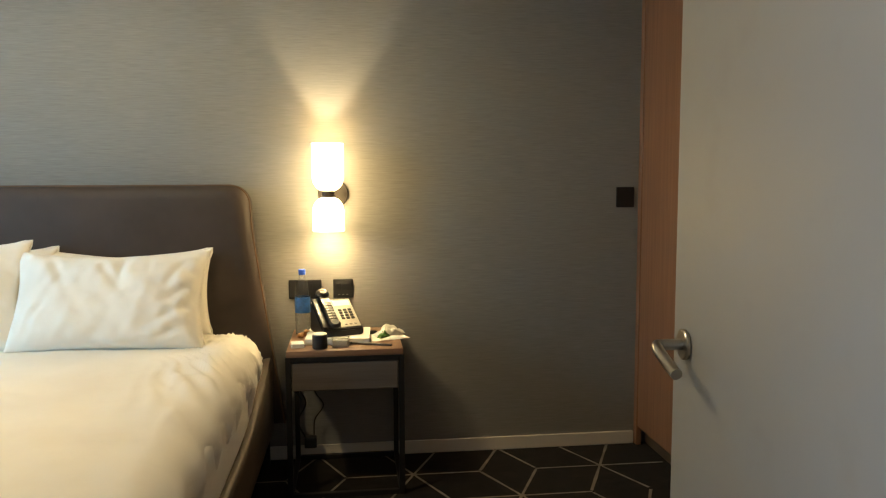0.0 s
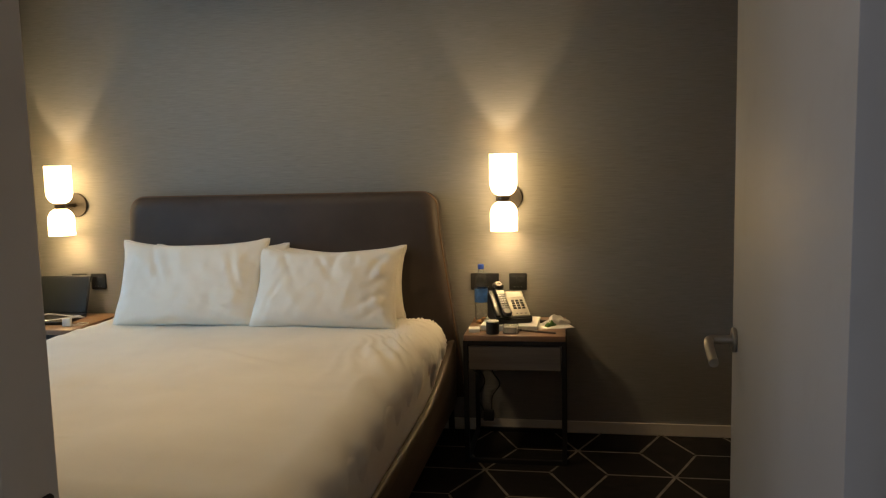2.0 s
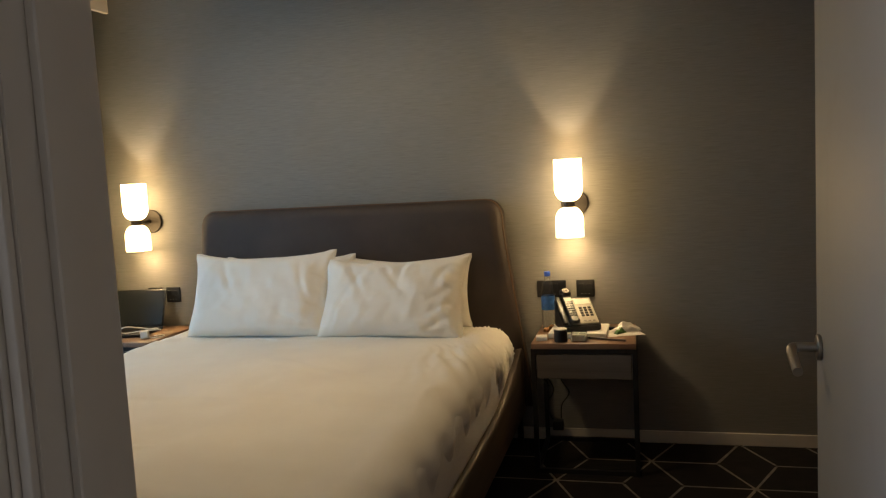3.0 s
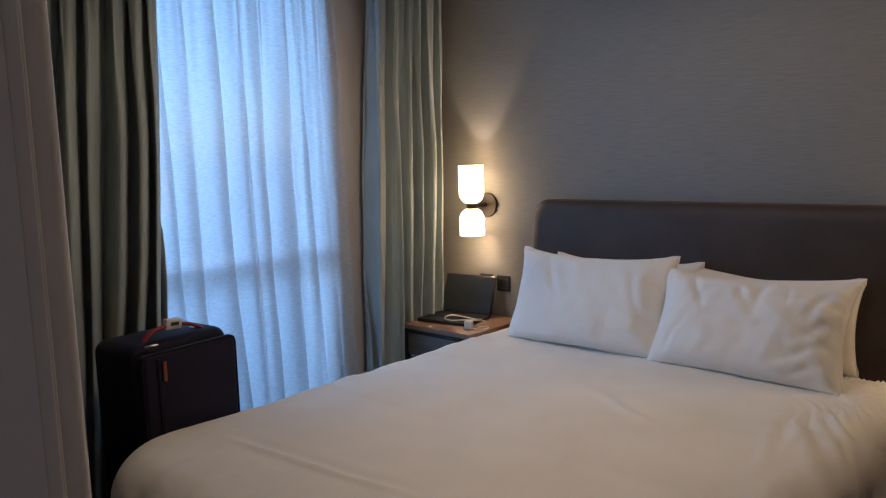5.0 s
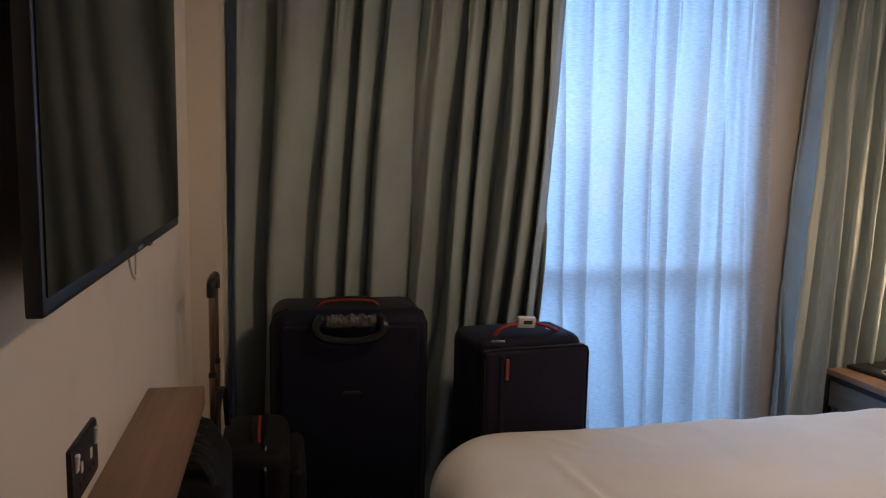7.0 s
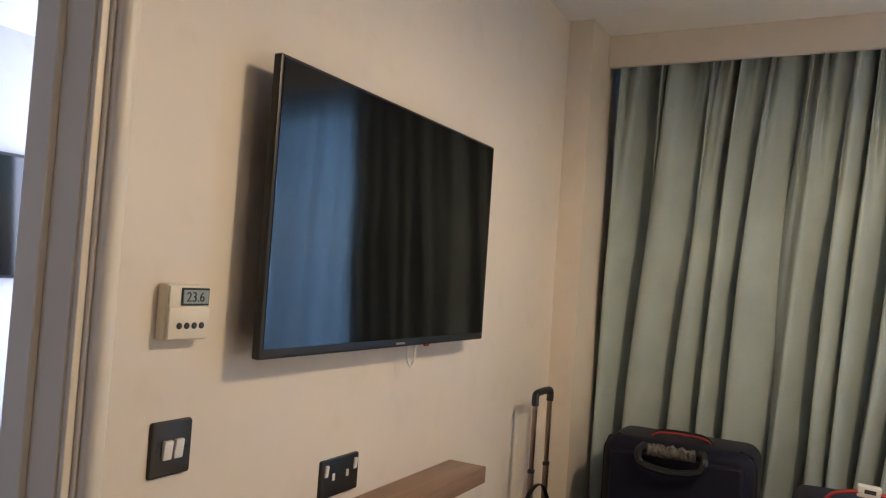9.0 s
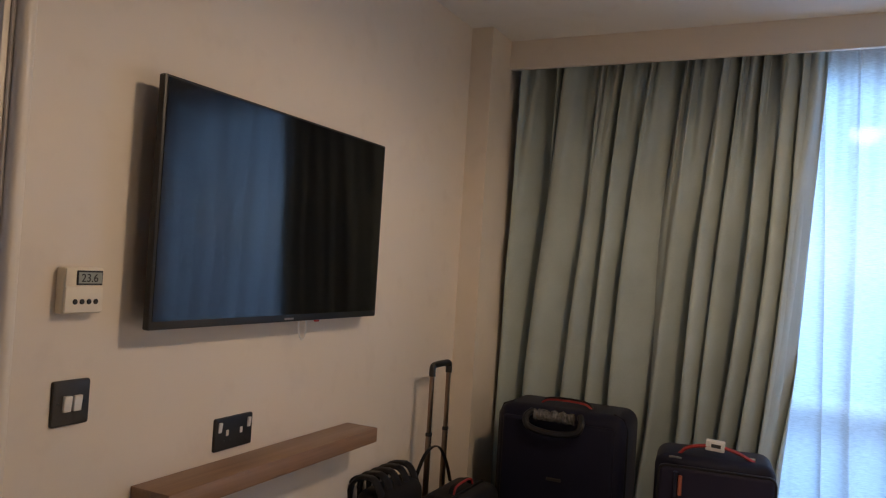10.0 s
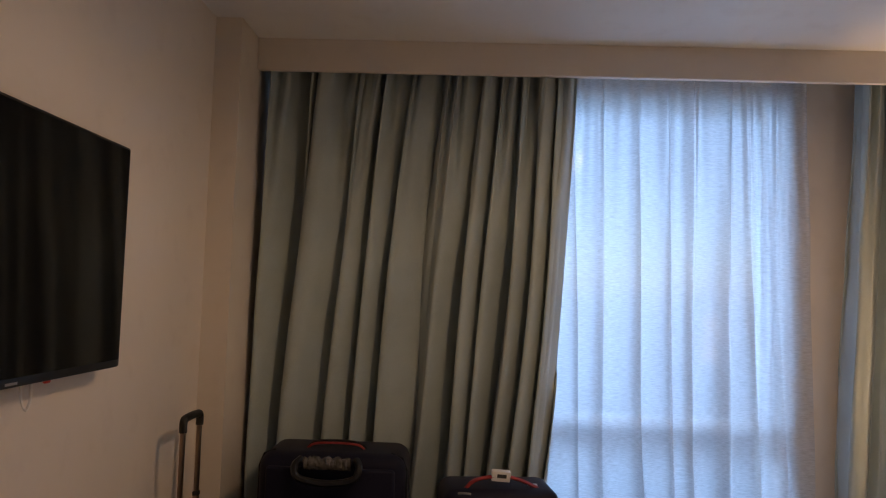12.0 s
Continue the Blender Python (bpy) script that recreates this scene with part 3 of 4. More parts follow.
def pillow(x, y, z, w, h, th, lean, rz, seed, creases, rumple, label):
    """Filled cotton pillow: full middle, thin seams, pulled-out corners and a few pulled creases (a0, c0, a1, c1, depth)."""
    def crease(a, c):
        t = 0.0
        for a0, c0, a1, c1, dp in creases:
            dx, dz = a1 - a0, c1 - c0
            k = max(0.0, min(1.0, ((a - a0) * dx + (c - c0) * dz) / (dx * dx + dz * dz)))
            bend = 0.05 * math.sin(3 * k + seed)
            d = math.hypot(a - a0 - dx * k + bend, c - c0 - dz * k)
            t += dp * (math.exp(-(d / 0.05) ** 2) - 0.6 * math.exp(-((d - 0.10) / 0.07) ** 2)) * math.sin(math.pi * min(1, max(0.02, 0.1 + 0.9 * k)))
        return t

    def side(sgn):
        def fn(u, v):
            a, c = 2 * u - 1, 2 * v - 1
            e = (max(0.0, 1 - abs(a) ** 3.6) ** 0.5) * (max(0.0, 1 - abs(c) ** 3.2) ** 0.5)
            pull = 1 - 0.075 * (1 - c * c) * abs(a) ** 3
            pullz = 1 - 0.19 * (1 - a * a) * (abs(c) ** 3 if c > 0 else 0.3 * abs(c) ** 3)
            n = noise.noise(Vector((a * 1.3 + seed, c * 1.3, seed)))
            n3 = noise.noise(Vector((a * 5 + seed, c * 3.5, seed + 4)))
            t = th / 2 * e * (1 + 0.16 * n - 0.18 * c) + 0.004 * n3 * min(1, e * 1.6) - crease(a, c) * min(1, e * 1.6)
            r1 = noise.noise(Vector((a * 3.4 + c * 1.5 + seed * 3, c * 1.3 - a * 0.7, seed)))
            r2 = noise.noise(Vector((a * 8 - c * 2.5, c * 3.4 + a * 2.2 + seed, seed * 2)))
            r3 = noise.noise(Vector((a * 2.0 + 5, c * 7 + a * 4 + seed, seed * 5)))
            t += rumple * (0.015 * r1 + 0.006 * r2 + 0.007 * r3 * max(0.0, a)) * min(1, e * 2.2)
            return (a * w / 2 * pull, sgn * (t + 0.003), c * h / 2 * pullz + 0.012 * n * (1 - abs(a)))
        return fn
    bm = sheet(110, 76, side(1))
    join(bm, sheet(110, 76, side(-1)))
    bmesh.ops.remove_doubles(bm, verts=bm.verts, dist=0.0062)
    ob = part("pillow", bm, PILLOWCOTTON, None, "", True, 180)
    ob.matrix_world = pose(x, y, z, -lean, 0, rz) @ pose(0, 0, h / 2)
    edge = [side(1)(u, v) for u, v in [(k / 12, 0) for k in range(13)] + [(1, k / 8) for k in range(1, 9)] + [(1 - k / 12, 1) for k in range(1, 13)] + [(0, 1 - k / 8) for k in range(1, 9)]]
    part("seam", tube([(p[0], 0, p[2]) for p in edge], 0.0035, 6, 1, 2), PILLOWCOTTON, ob, "stitched seam edge")
    tagged(ob, label, "pillow", "pillows on the bed")


SOFT = ((-0.5, 0.9, -0.3, -0.2, 0.006), (0.6, 0.7, 0.75, -0.4, 0.006), (0.9, -0.8, 0.3, -0.5, 0.005))
RUMPLED = ((-0.55, 0.95, -0.40, -0.1, 0.006), (-0.1, 0.9, 0.14, -0.05, 0.007), (0.22, 0.75, 0.08, 0.05, 0.007), (0.97, -0.15, 0.25, -0.72, 0.006),
           (0.97, 0.25, 0.50, -0.20, 0.0045), (0.93, -0.55, 0.40, -0.9, 0.006), (-0.75, -0.9, -0.62, 0.1, 0.005), (0.85, 0.7, 0.55, 0.15, 0.006), (-0.3, -0.9, -0.22, -0.3, 0.004), (0.45, 0.9, 0.38, 0.3, 0.005))
pillow(-1.42, -0.235, 0.645, 0.74, 0.388, 0.15, 10, 1, 5, SOFT, 0.5, "white cotton pillow leaning on the leather headboard")
pillow(-0.775, -0.225, 0.645, 0.70, 0.372, 0.15, 10, -1, 8, SOFT, 0.5, "white cotton pillow leaning on the leather headboard")
pillow(-1.50, -0.455, 0.64, 0.79, 0.455, 0.16, 22, 2, 1, SOFT, 0.75, "plump smooth white pillow propped against another pillow")
pillow(-0.785, -0.48, 0.64, 0.755, 0.42, 0.17, 25, -2, 14, RUMPLED, 1.0, "creased white pillow propped against another pillow")

# ---- wall lamps ----


def wall_lamp(x):
    w = thing("wall_lamp", "lit twin opal-glass wall lamp on a round dark bronze plate", "wall lamp", (x, 0, 0), group="lamps beside the bed")
    zc = 1.238
    part("backplate", moved(cyl(0.068, 0, 0.016, 36, 0.003), pose(0.02, -0.0005, zc, 90)), BRONZE, w)
    part("arm", moved(cyl(0.014, 0.0, 0.115, 16), pose(0.01, -0.012, zc, 90)), BRONZE, w)
    part("hub", moved(cyl(0.03, -0.016, 0.016, 24, 0.004), pose(0, LAMP_Y, zc)), BRONZE, w)

    def cup(h, r):
        prof = [(0.018, 0.0)]
        for k in range(1, 9):
            a = radians(90 * k / 8)
            prof.append((0.018 + (r - 0.018) * math.sin(a), r * 0.92 * (1 - math.cos(a))))
        prof += [(r, h), (r - 0.004, h)]
        for k in range(8, 0, -1):
            a = radians(90 * k / 8)
            prof.append((0.014 + (r - 0.018) * math.sin(a), 0.004 + r * 0.92 * (1 - math.cos(a))))
        return lathe(prof, 36)
    for nm, m, h in (("upper_shade", pose(0, LAMP_Y, zc + 0.014), 0.208), ("lower_shade", pose(0, LAMP_Y, zc - 0.014, 180), 0.148)):
        part(nm, moved(cup(h, 0.069), m), GLOW, w, "glowing opal glass", angle=60)


for lx in LAMP_XS:
    wall_lamp(lx)

# ---- nightstands ----


def nightstand(x0, label):
    W, D, H = 0.478, 0.455, 0.617
    n = thing("nightstand", label, "nightstand", (x0, -0.015, 0), group="nightstands beside the bed")
    part("tabletop", box(0.004, W - 0.004, -D, -0.004, H - 0.026, H, 0.002, 2), WALNUT, n, "light walnut top")
    t = 0.022
    for nm, xx, yy in (("leg", 0, -D), ("leg", W - t, -D), ("leg", 0, -t), ("leg", W - t, -t)):
        part(nm, box(xx, xx + t, yy, yy + t, 0, H - 0.026, 0.0015, 1), BLACKMETAL, n)
    for z in (0.0, H - 0.026 - t):
        for bx in ((t, W - t, -D, -D + t), (t, W - t, -t, 0), (0, t, -D + t, -t), (W - t, W, -D + t, -t)):
            part("bar", box(*bx, z + 0.0005, z + t, 0.0015, 1), BLACKMETAL, n)
    d = part("drawer", box(t + 0.003, W - t - 0.003, -D + 0.004, -t - 0.005, H - 0.165, H - 0.05, 0.002, 1), DRAWER, n, "grey oak drawer")
    return n


nightstand(-0.102, "walnut-topped nightstand with a black metal frame, cluttered with small things")
nightstand(-2.60, "walnut-topped nightstand with a black metal frame under a laptop")

# ---- fitted wardrobe ----


def wardrobe():
    """Full-height fitted wardrobe: veneer end post, three doors with shadow gaps, recessed plinth and top filler."""
    x0, y0, y1 = 1.54, -0.001, -2.0
    w = thing("wardrobe", "full-height fitted wardrobe in warm brown wood veneer", "wardrobe", (x0, 0, 0))
    part("carcass", box(0.026, EW - x0 - 0.001, y1, y0, 0.09, CEILZ - 0.001), WARDROBE, w)
    part("end_post", box(0.0, 0.0255, -0.04, y0, 0.0, CEILZ - 0.001, 0.0015, 1), WARDROBE, w)
    part("plinth", box(0.06, EW - x0 - 0.002, y1 + 0.002, y0 - 0.001, 0.0, 0.0895), RAIL, w, "dark recessed plinth")
    part("top_filler", box(0.004, 0.0255, y1, -0.044, 2.44, CEILZ - 0.001, 0.0015, 1), WARDROBE, w)
    step = (-0.044 - y1) / 3
    for k in range(3):
        a = -0.044 - step * k
        d = part("wardrobe_door", box(0.003, 0.0255, a - step + 0.003, a, 0.095, 2.436, 0.0015, 1), WARDROBE, w)
        part("pull", box(-0.012, 0.003, a - step + 0.03, a - step + 0.042, 0.95, 1.15, 0.003, 2), BLACKMETAL, d, "slim black pull")


wardrobe()

# ---- luggage ----


def soft_case(w, d, h, bevel=0.05):
    return moved(box(-w / 2, w / 2, -d / 2, d / 2, 0, h, bevel, 5), pose(0, 0, 0))


def wheels(parent, w, d):
    for sx in (-1, 1):
        for sy in (-1, 1):
            part("wheel", moved(cyl(0.027, -0.012, 0.012, 20, 0.004), pose(sx * (w / 2 - 0.06), sy * (d / 2 - 0.06), 0.028, 0, 90)), BLACKPL, parent)


# large case: its front looks along local -y
big = thing("suitcase", "large navy fabric suitcase standing upright before the curtain", "suitcase", (-2.37, -2.605, 0), 90)
part("body", moved(soft_case(0.52, 0.30, 0.945, 0.055), pose(0, 0, 0.055)), NAVY, big)
part("front_panel", moved(box(-0.225, 0.225, -0.168, -0.14, 0.12, 0.955, 0.013, 3), pose(0, 0, 0)), NAVY, big)
for sx in (-1, 1):
    part("piping", tube([(sx * 0.261, -0.10, 0.12), (sx * 0.261, -0.10, 0.945), (sx * 0.245, -0.10, 0.985), (sx * 0.205, -0.10, 1.001)], 0.004, 6, 1, 1), BLACKNY, big)
    part("side_trim", tube([(sx * 0.262, -0.085, 0.30), (sx * 0.262, -0.085, 0.62)], 0.0035, 6, 1, 1), REDTRIM, big, "red side trim")
part("top_handle", tube([(-0.11, -0.03, 0.992), (-0.08, -0.03, 1.018), (0, -0.03, 1.024), (0.08, -0.03, 1.018), (0.11, -0.03, 0.992)], 0.011, 8, 0.5), BLACKNY, big)
part("handle_trim", tube([(-0.105, -0.044, 0.996), (-0.078, -0.044, 1.014), (0, -0.044, 1.019), (0.078, -0.044, 1.014), (0.105, -0.044, 0.996)], 0.0045, 6), REDTRIM, big, "red webbing trim")
g = part("grab_handle", tube([(-0.10, -0.160, 0.985), (-0.118, -0.19, 0.965), (-0.105, -0.2, 0.93), (-0.04, -0.206, 0.915), (0.03, -0.206, 0.915), (0.09, -0.2, 0.93), (0.104, -0.19, 0.965), (0.09, -0.160, 0.985)], 0.013, 8), BLACKPL, big, "black grab handle in clear wrap")


def crumple(u, v):
    n = noise.noise(Vector((u * 9, v * 4, 2))) + 0.6 * noise.noise(Vector((u * 22, v * 9, 5)))
    a = 2 * math.pi * v
    return (-0.085 + 0.16 * u, -0.19 + 0.013 * math.cos(a) * (1 + 0.5 * n), 0.976 + 0.004 * n + 0.021 * math.sin(a) * (1 + 0.25 * n))


part("wrap", sheet(40, 24, crumple), FILM, g, "crumpled clear film", angle=20)
part("badge", box(-0.03, 0.03, -0.171, -0.166, 0.724, 0.736, 0.002, 1), PLATE, big, "small metal badge")
wheels(big, 0.52, 0.30)

mid = thing("suitcase", "medium navy fabric suitcase with red handle and white tag", "suitcase", (-2.235, -2.025, 0), 97)
part("body", moved(soft_case(0.40, 0.25, 0.865, 0.045), pose(0, 0.01, 0.055)), NAVY, mid)
part("front_pocket", box(-0.185, 0.195, -0.155, -0.112, 0.14, 0.892, 0.018, 4), NAVYP, mid, "plum-navy front pocket")
part("piping", tube([(-0.184, -0.148, 0.16), (-0.184, -0.148, 0.866), (-0.179, -0.148, 0.882), (-0.163, -0.148, 0.890), (0.173, -0.148, 0.890), (0.189, -0.148, 0.882), (0.194, -0.148, 0.866), (0.194, -0.148, 0.16)], 0.0045, 6, 1, 1), BLACKNY, mid)
part("pocket_flap", box(-0.135, -0.118, -0.161, -0.152, 0.2, 0.875, 0.003, 1), NAVY, mid)
part("zip_pull", box(-0.118, -0.104, -0.168, -0.158, 0.795, 0.865, 0.004, 2), ORANGE, mid, "orange rubber zip pull")
part("carry_handle", tube([(-0.12, -0.06, 0.915), (-0.085, -0.06, 0.945), (0.0, -0.06, 0.958), (0.07, -0.06, 0.945), (0.13, -0.05, 0.916)], 0.0115, 8, 0.55), REDTRIM, mid, "red webbing carry handle")
tg = part("tag", moved(box(-0.032, 0.032, -0.012, 0.012, -0.018, 0.018, 0.003, 2), pose(0.0, -0.06, 0.96, 10, 4, 0)), WHITEPL, mid, "white paper luggage tag")
part("tag_print", moved(box(-0.014, 0.018, -0.0128, -0.0118, -0.004, 0.009), pose(0.0, -0.06, 0.96, 10, 4, 0)), INK, tg)
part("zip_pull", tube([(-0.15, -0.12, 0.915), (-0.135, -0.13, 0.918), (-0.11, -0.135, 0.917)], 0.004, 6), STEEL, mid)
part("size_mark", box(0.10, 0.135, -0.03, -0.01, 0.920, 0.9225), WHITEPL, mid)
wheels(mid, 0.40, 0.25)

cab = thing("cabin_case", "small black cabin case with its pull handle drawn out", "suitcase", (-2.0, -2.908, 0), 180)
part("body", box(-0.18, 0.18, -0.10, 0.10, 0.05, 0.69, 0.045, 5), BLACKNY, cab)
part("front_pocket", box(-0.155, 0.155, -0.145, -0.085, 0.1, 0.63, 0.025, 4), BLACKNY, cab)
part("zip_line", tube([(-0.183, -0.03, 0.1), (-0.183, -0.03, 0.645), (-0.14, -0.03, 0.693), (0.14, -0.03, 0.693), (0.183, -0.03, 0.645), (0.183, -0.03, 0.1)], 0.005, 6, 1, 1), BLACKPL, cab)
part("carry_handle", tube([(-0.09, 0.0, 0.687), (-0.06, 0.0, 0.713), (0.06, 0.0, 0.713), (0.09, 0.0, 0.687)], 0.011, 8, 0.5), BLACKNY, cab)
part("handle_trim", tube([(-0.088, -0.012, 0.687), (-0.06, -0.012, 0.715), (0.06, -0.012, 0.715), (0.088, -0.012, 0.687)], 0.0045, 6), REDTRIM, cab, "red webbing trim")
ph = part("pull_handle", tube([(-0.073, 0.113, 1.112), (-0.074, 0.113, 1.13), (-0.071, 0.113, 1.145), (-0.058, 0.113, 1.152), (0.0, 0.113, 1.154), (0.058, 0.113, 1.152), (0.071, 0.113, 1.145), (0.074, 0.113, 1.13), (0.073, 0.113, 1.112)], 0.0125, 12), BLACKPL, cab, "black plastic grip", angle=60)
for sx in (-0.073, 0.073):
    part("pole", box(sx - 0.0105, sx + 0.0105, 0.104, 0.122, 0.62, 0.89, 0.004, 2), POLE, ph, "bronze anodised pole")
    part("pole", box(sx - 0.0085, sx + 0.0085, 0.106, 0.120, 0.89, 1.125, 0.003, 2), POLE, ph, "bronze anodised pole")
    part("collar", box(sx - 0.0115, sx + 0.0115, 0.103, 0.123, 0.882, 0.898, 0.003, 1), BLACKPL, ph)
    for k in range(3):
        part("stud", moved(cyl(0.0025, 0, 0.002, 10), pose(sx, 0.104, 0.872 - 0.012 * k, 90)), BLACKPL, ph)
wheels(cab, 0.36, 0.2)

bag = thing("backpack", "black nylon backpack with grey webbing leaning on the wall", "backpack", (-1.665, -3.035, 0), 0)
part("body", box(-0.15, 0.15, -0.06, 0.075, 0.0, 0.77, 0.05, 5), BLACKNY, bag)
for k in range(5):
    kx = -0.125 + 0.06 * k
    st = part("strap", tube([(kx, -0.055, 0.45), (kx, -0.088, 0.70), (kx + 0.004, -0.066, 0.79), (kx + 0.008, 0.01, 0.805), (kx + 0.008, 0.05, 0.74)], 0.019, 8, 0.4), BLACKNY, bag)
    part("webbing", tube([(kx, -0.071, 0.52), (kx, -0.100, 0.70), (kx + 0.003, -0.077, 0.795), (kx + 0.007, 0.0, 0.816)], 0.010, 8, 0.3), GREYWEB, st, "grey webbing")
    part("buckle", moved(box(-0.016, 0.016, -0.006, 0.006, -0.011, 0.011, 0.003, 2), pose(kx + 0.001, -0.101, 0.715, -14)), BLACKPL, st)
part("shoulder_strap", tube([(-0.13, 0.03, 0.74), (-0.20, 0.035, 0.83), (-0.29, 0.04, 0.845), (-0.37, 0.04, 0.78), (-0.43, 0.04, 0.68)], 0.008, 8, 0.35), BLACKNY, bag)

# ---- television wall ----
tv = thing("television", "black wall-mounted flat television, switched off", "television", (-1.040, -3.068, 1.638))
part("frame", rounded_slab(0.970, 0.572, 0.017, 0.006), BLACKPL, tv).matrix_local = pose(0, 0.0, 0, 0, 0, 180)
part("screen", box(-0.4765, 0.4765, 0.0172, 0.0188, -0.266, 0.279), TVSCREEN, tv, "glossy dark panel")
part("rear_housing", box(-0.36, 0.36, -0.014, 0.0, -0.23, 0.12, 0.008, 2), BLACKPL, tv)
br = part("wall_bracket", box(-0.2, 0.2, -0.0515, -0.044, -0.16, 0.16, 0.002, 1), BLACKMETAL, tv)
part("bracket_arm", box(-0.29, -0.26, -0.046, -0.0, -0.2, 0.2, 0.002, 1), BLACKMETAL, br)
part("bracket_arm", box(0.26, 0.29, -0.046, -0.0, -0.2, 0.2, 0.002, 1), BLACKMETAL, br)
part("brand_bar", box(-0.035, 0.005, 0.0172, 0.0188, -0.280, -0.275), GREYINK, tv)
part("standby_light", box(-0.17, -0.15, 0.004, 0.013, -0.292, -0.284, 0.002, 1), REDLED, tv)
part("cable_loop", tube([(-0.13, -0.01, -0.26), (-0.135, -0.01, -0.32), (-0.12, -0.01, -0.345), (-0.108, -0.015, -0.32), (-0.11, -0.02, -0.26)], 0.003, 6), WHITEPL, tv, "loose white cable loop")

shelf = part("wall_shelf", box(-1.50, -0.60, SW + 0.0005, -3.0, 0.944, 0.991, 0.0025, 2), SHELFWOOD)
tagged(shelf, "slim oak veneer ledge fixed to the wall under the television", "shelf")


def wall_plate(name, x, z, w, h, material, label, cat, wall="s", depth=0.008):
    """A plate on the south or north wall; local -y is its face."""
    t = thing(name, label, cat, (x, SW, z) if wall == "s" else (x, 0, z), 180 if wall == "s" else 0)
    part("plate", rounded_slab(w, h, depth, 0.005), material, t)
    return t


sw = wall_plate("light_switch", -0.424, 1.205, 0.088, 0.094, PLATE, "two-gang pewter light switch with white rockers", "light switch")
for sx in (-0.012, 0.012):
    part("rocker", moved(box(-0.0095, 0.0095, -0.0145, -0.006, -0.0165, 0.0165, 0.002, 2), pose(sx, 0, 0, 6)), WHITEPL, sw)
for sx in (-0.031, 0.031):
    part("screw", moved(cyl(0.0035, 0, 0.001, 14), pose(sx, -0.008, 0, 90)), BLACKPL, sw)
so = wall_plate("power_socket", -0.931, 1.058, 0.146, 0.086, BLACKPLATE, "dark double power socket with white switches", "power socket")
for sx in (-1, 1):
    part("rocker", moved(box(-0.006, 0.006, -0.0125, -0.006, -0.013, 0.013, 0.0015, 1), pose(sx * 0.056, 0, 0.020, 6)), WHITEPL, so)
    part("earth_shutter", box(sx * 0.027 - 0.005, sx * 0.027 + 0.005, -0.0095, -0.006, -0.006, 0.010, 0.001, 1), WHITEPL, so)
    for px in (-0.011, 0.011):
        part("slot", box(sx * 0.027 + px - 0.003, sx * 0.027 + px + 0.003, -0.009, -0.006, -0.022, -0.016), INK, so)

th = thing("thermostat", "ivory room thermostat with a grey display and four buttons", "thermostat", (-0.421, SW, 1.443), 180)
part("case", box(-0.048, 0.046, -0.024, -0.0005, -0.052, 0.043, 0.004, 3), CREAMPL, th)
part("front_ledge", box(-0.046, 0.044, -0.030, -0.022, -0.050, 0.004, 0.003, 2), CREAMPL, th)
part("display_surround", box(-0.046, 0.044, -0.0285, -0.022, 0.003, 0.041, 0.003, 2), CREAMPL, th)
part("display_bezel", box(-0.022, 0.040, -0.0305, -0.028, 0.007, 0.037, 0.001, 1), BLACKPL, th)
lc = part("display", box(-0.019, 0.037, -0.0315, -0.029, 0.0105, 0.0335), LCD, th)
for k in range(4):
    part("button", moved(cyl(0.0056, 0, 0.003, 18, 0.001), pose(-0.024 + k * 0.0165, -0.0295, -0.027, 90)), PLATE, th)


def lettering(text, size, m, material, parent, name="digits"):
    c = bpy.data.curves.new(name, "FONT")
    c.body, c.size, c.extrude, c.align_x, c.align_y = text, size, 0.0003, "CENTER", "CENTER"
    o = new(name, c)
    dg = bpy.context.evaluated_depsgraph_get()
    me = bpy.data.meshes.new_from_object(o.evaluated_get(dg))
    bpy.data.objects.remove(o)
    ob = new(name, me)
    me.materials.clear()
    me.materials.append(material)
    ob.parent = parent
    ob.matrix_local = m
    return ob


lettering("23.6", 0.024, pose(0.007, -0.0321, 0.021, 90, 0, 0), INK, lc)

# ---- plates on the headboard wall ----
for px in (-0.045, 0.128, -2.39, -2.27):
    p = wall_plate("power_socket", px, 0.80, 0.15 if abs(px + 0.045) < 0.01 else 0.092, 0.088, BLACKPLATE, "matt black bedside socket plate on the wallpaper", "power socket", "n")
    for dx in (-0.02, 0.02):
        part("module", box(dx - 0.013, dx + 0.013, -0.0095, -0.007, -0.005, 0.026, 0.001, 1), BLACKPL, p)
    for dx in (-0.018, 0.0, 0.018):
        part("mark", box(dx - 0.004, dx + 0.004, -0.009, -0.0078, -0.028, -0.026), GREYINK, p)
wall_plate("light_switch", 1.475, 1.213, 0.088, 0.098, BLACKPLATE, "matt black switch plate on the wallpaper", "light switch", "n")

# ---- carpet line pattern: six lines meet at each star, rows staggered ----
rug = bmesh.new()


def strip(ax, ay, bx, by, w):
    d = Vector((bx - ax, by - ay, 0))
    L = d.length
    d /= L
    n = Vector((-d.y, d.x, 0)) * w / 2
    a, c = Vector((ax, ay, 0.003)), Vector((bx, by, 0.003))
    seg = max(2, int(L / 0.06))
    prev = None
    for k in range(seg + 1):
        p = a + (c - a) * k / seg
        ww = n * (1 + 0.45 * noise.noise(Vector((p.x * 31, p.y * 31, 2))))
        cur = (rug.verts.new(p + ww), rug.verts.new(p - ww))
        if prev:
            rug.faces.new((prev[0], cur[0], cur[1], prev[1]))
        prev = cur


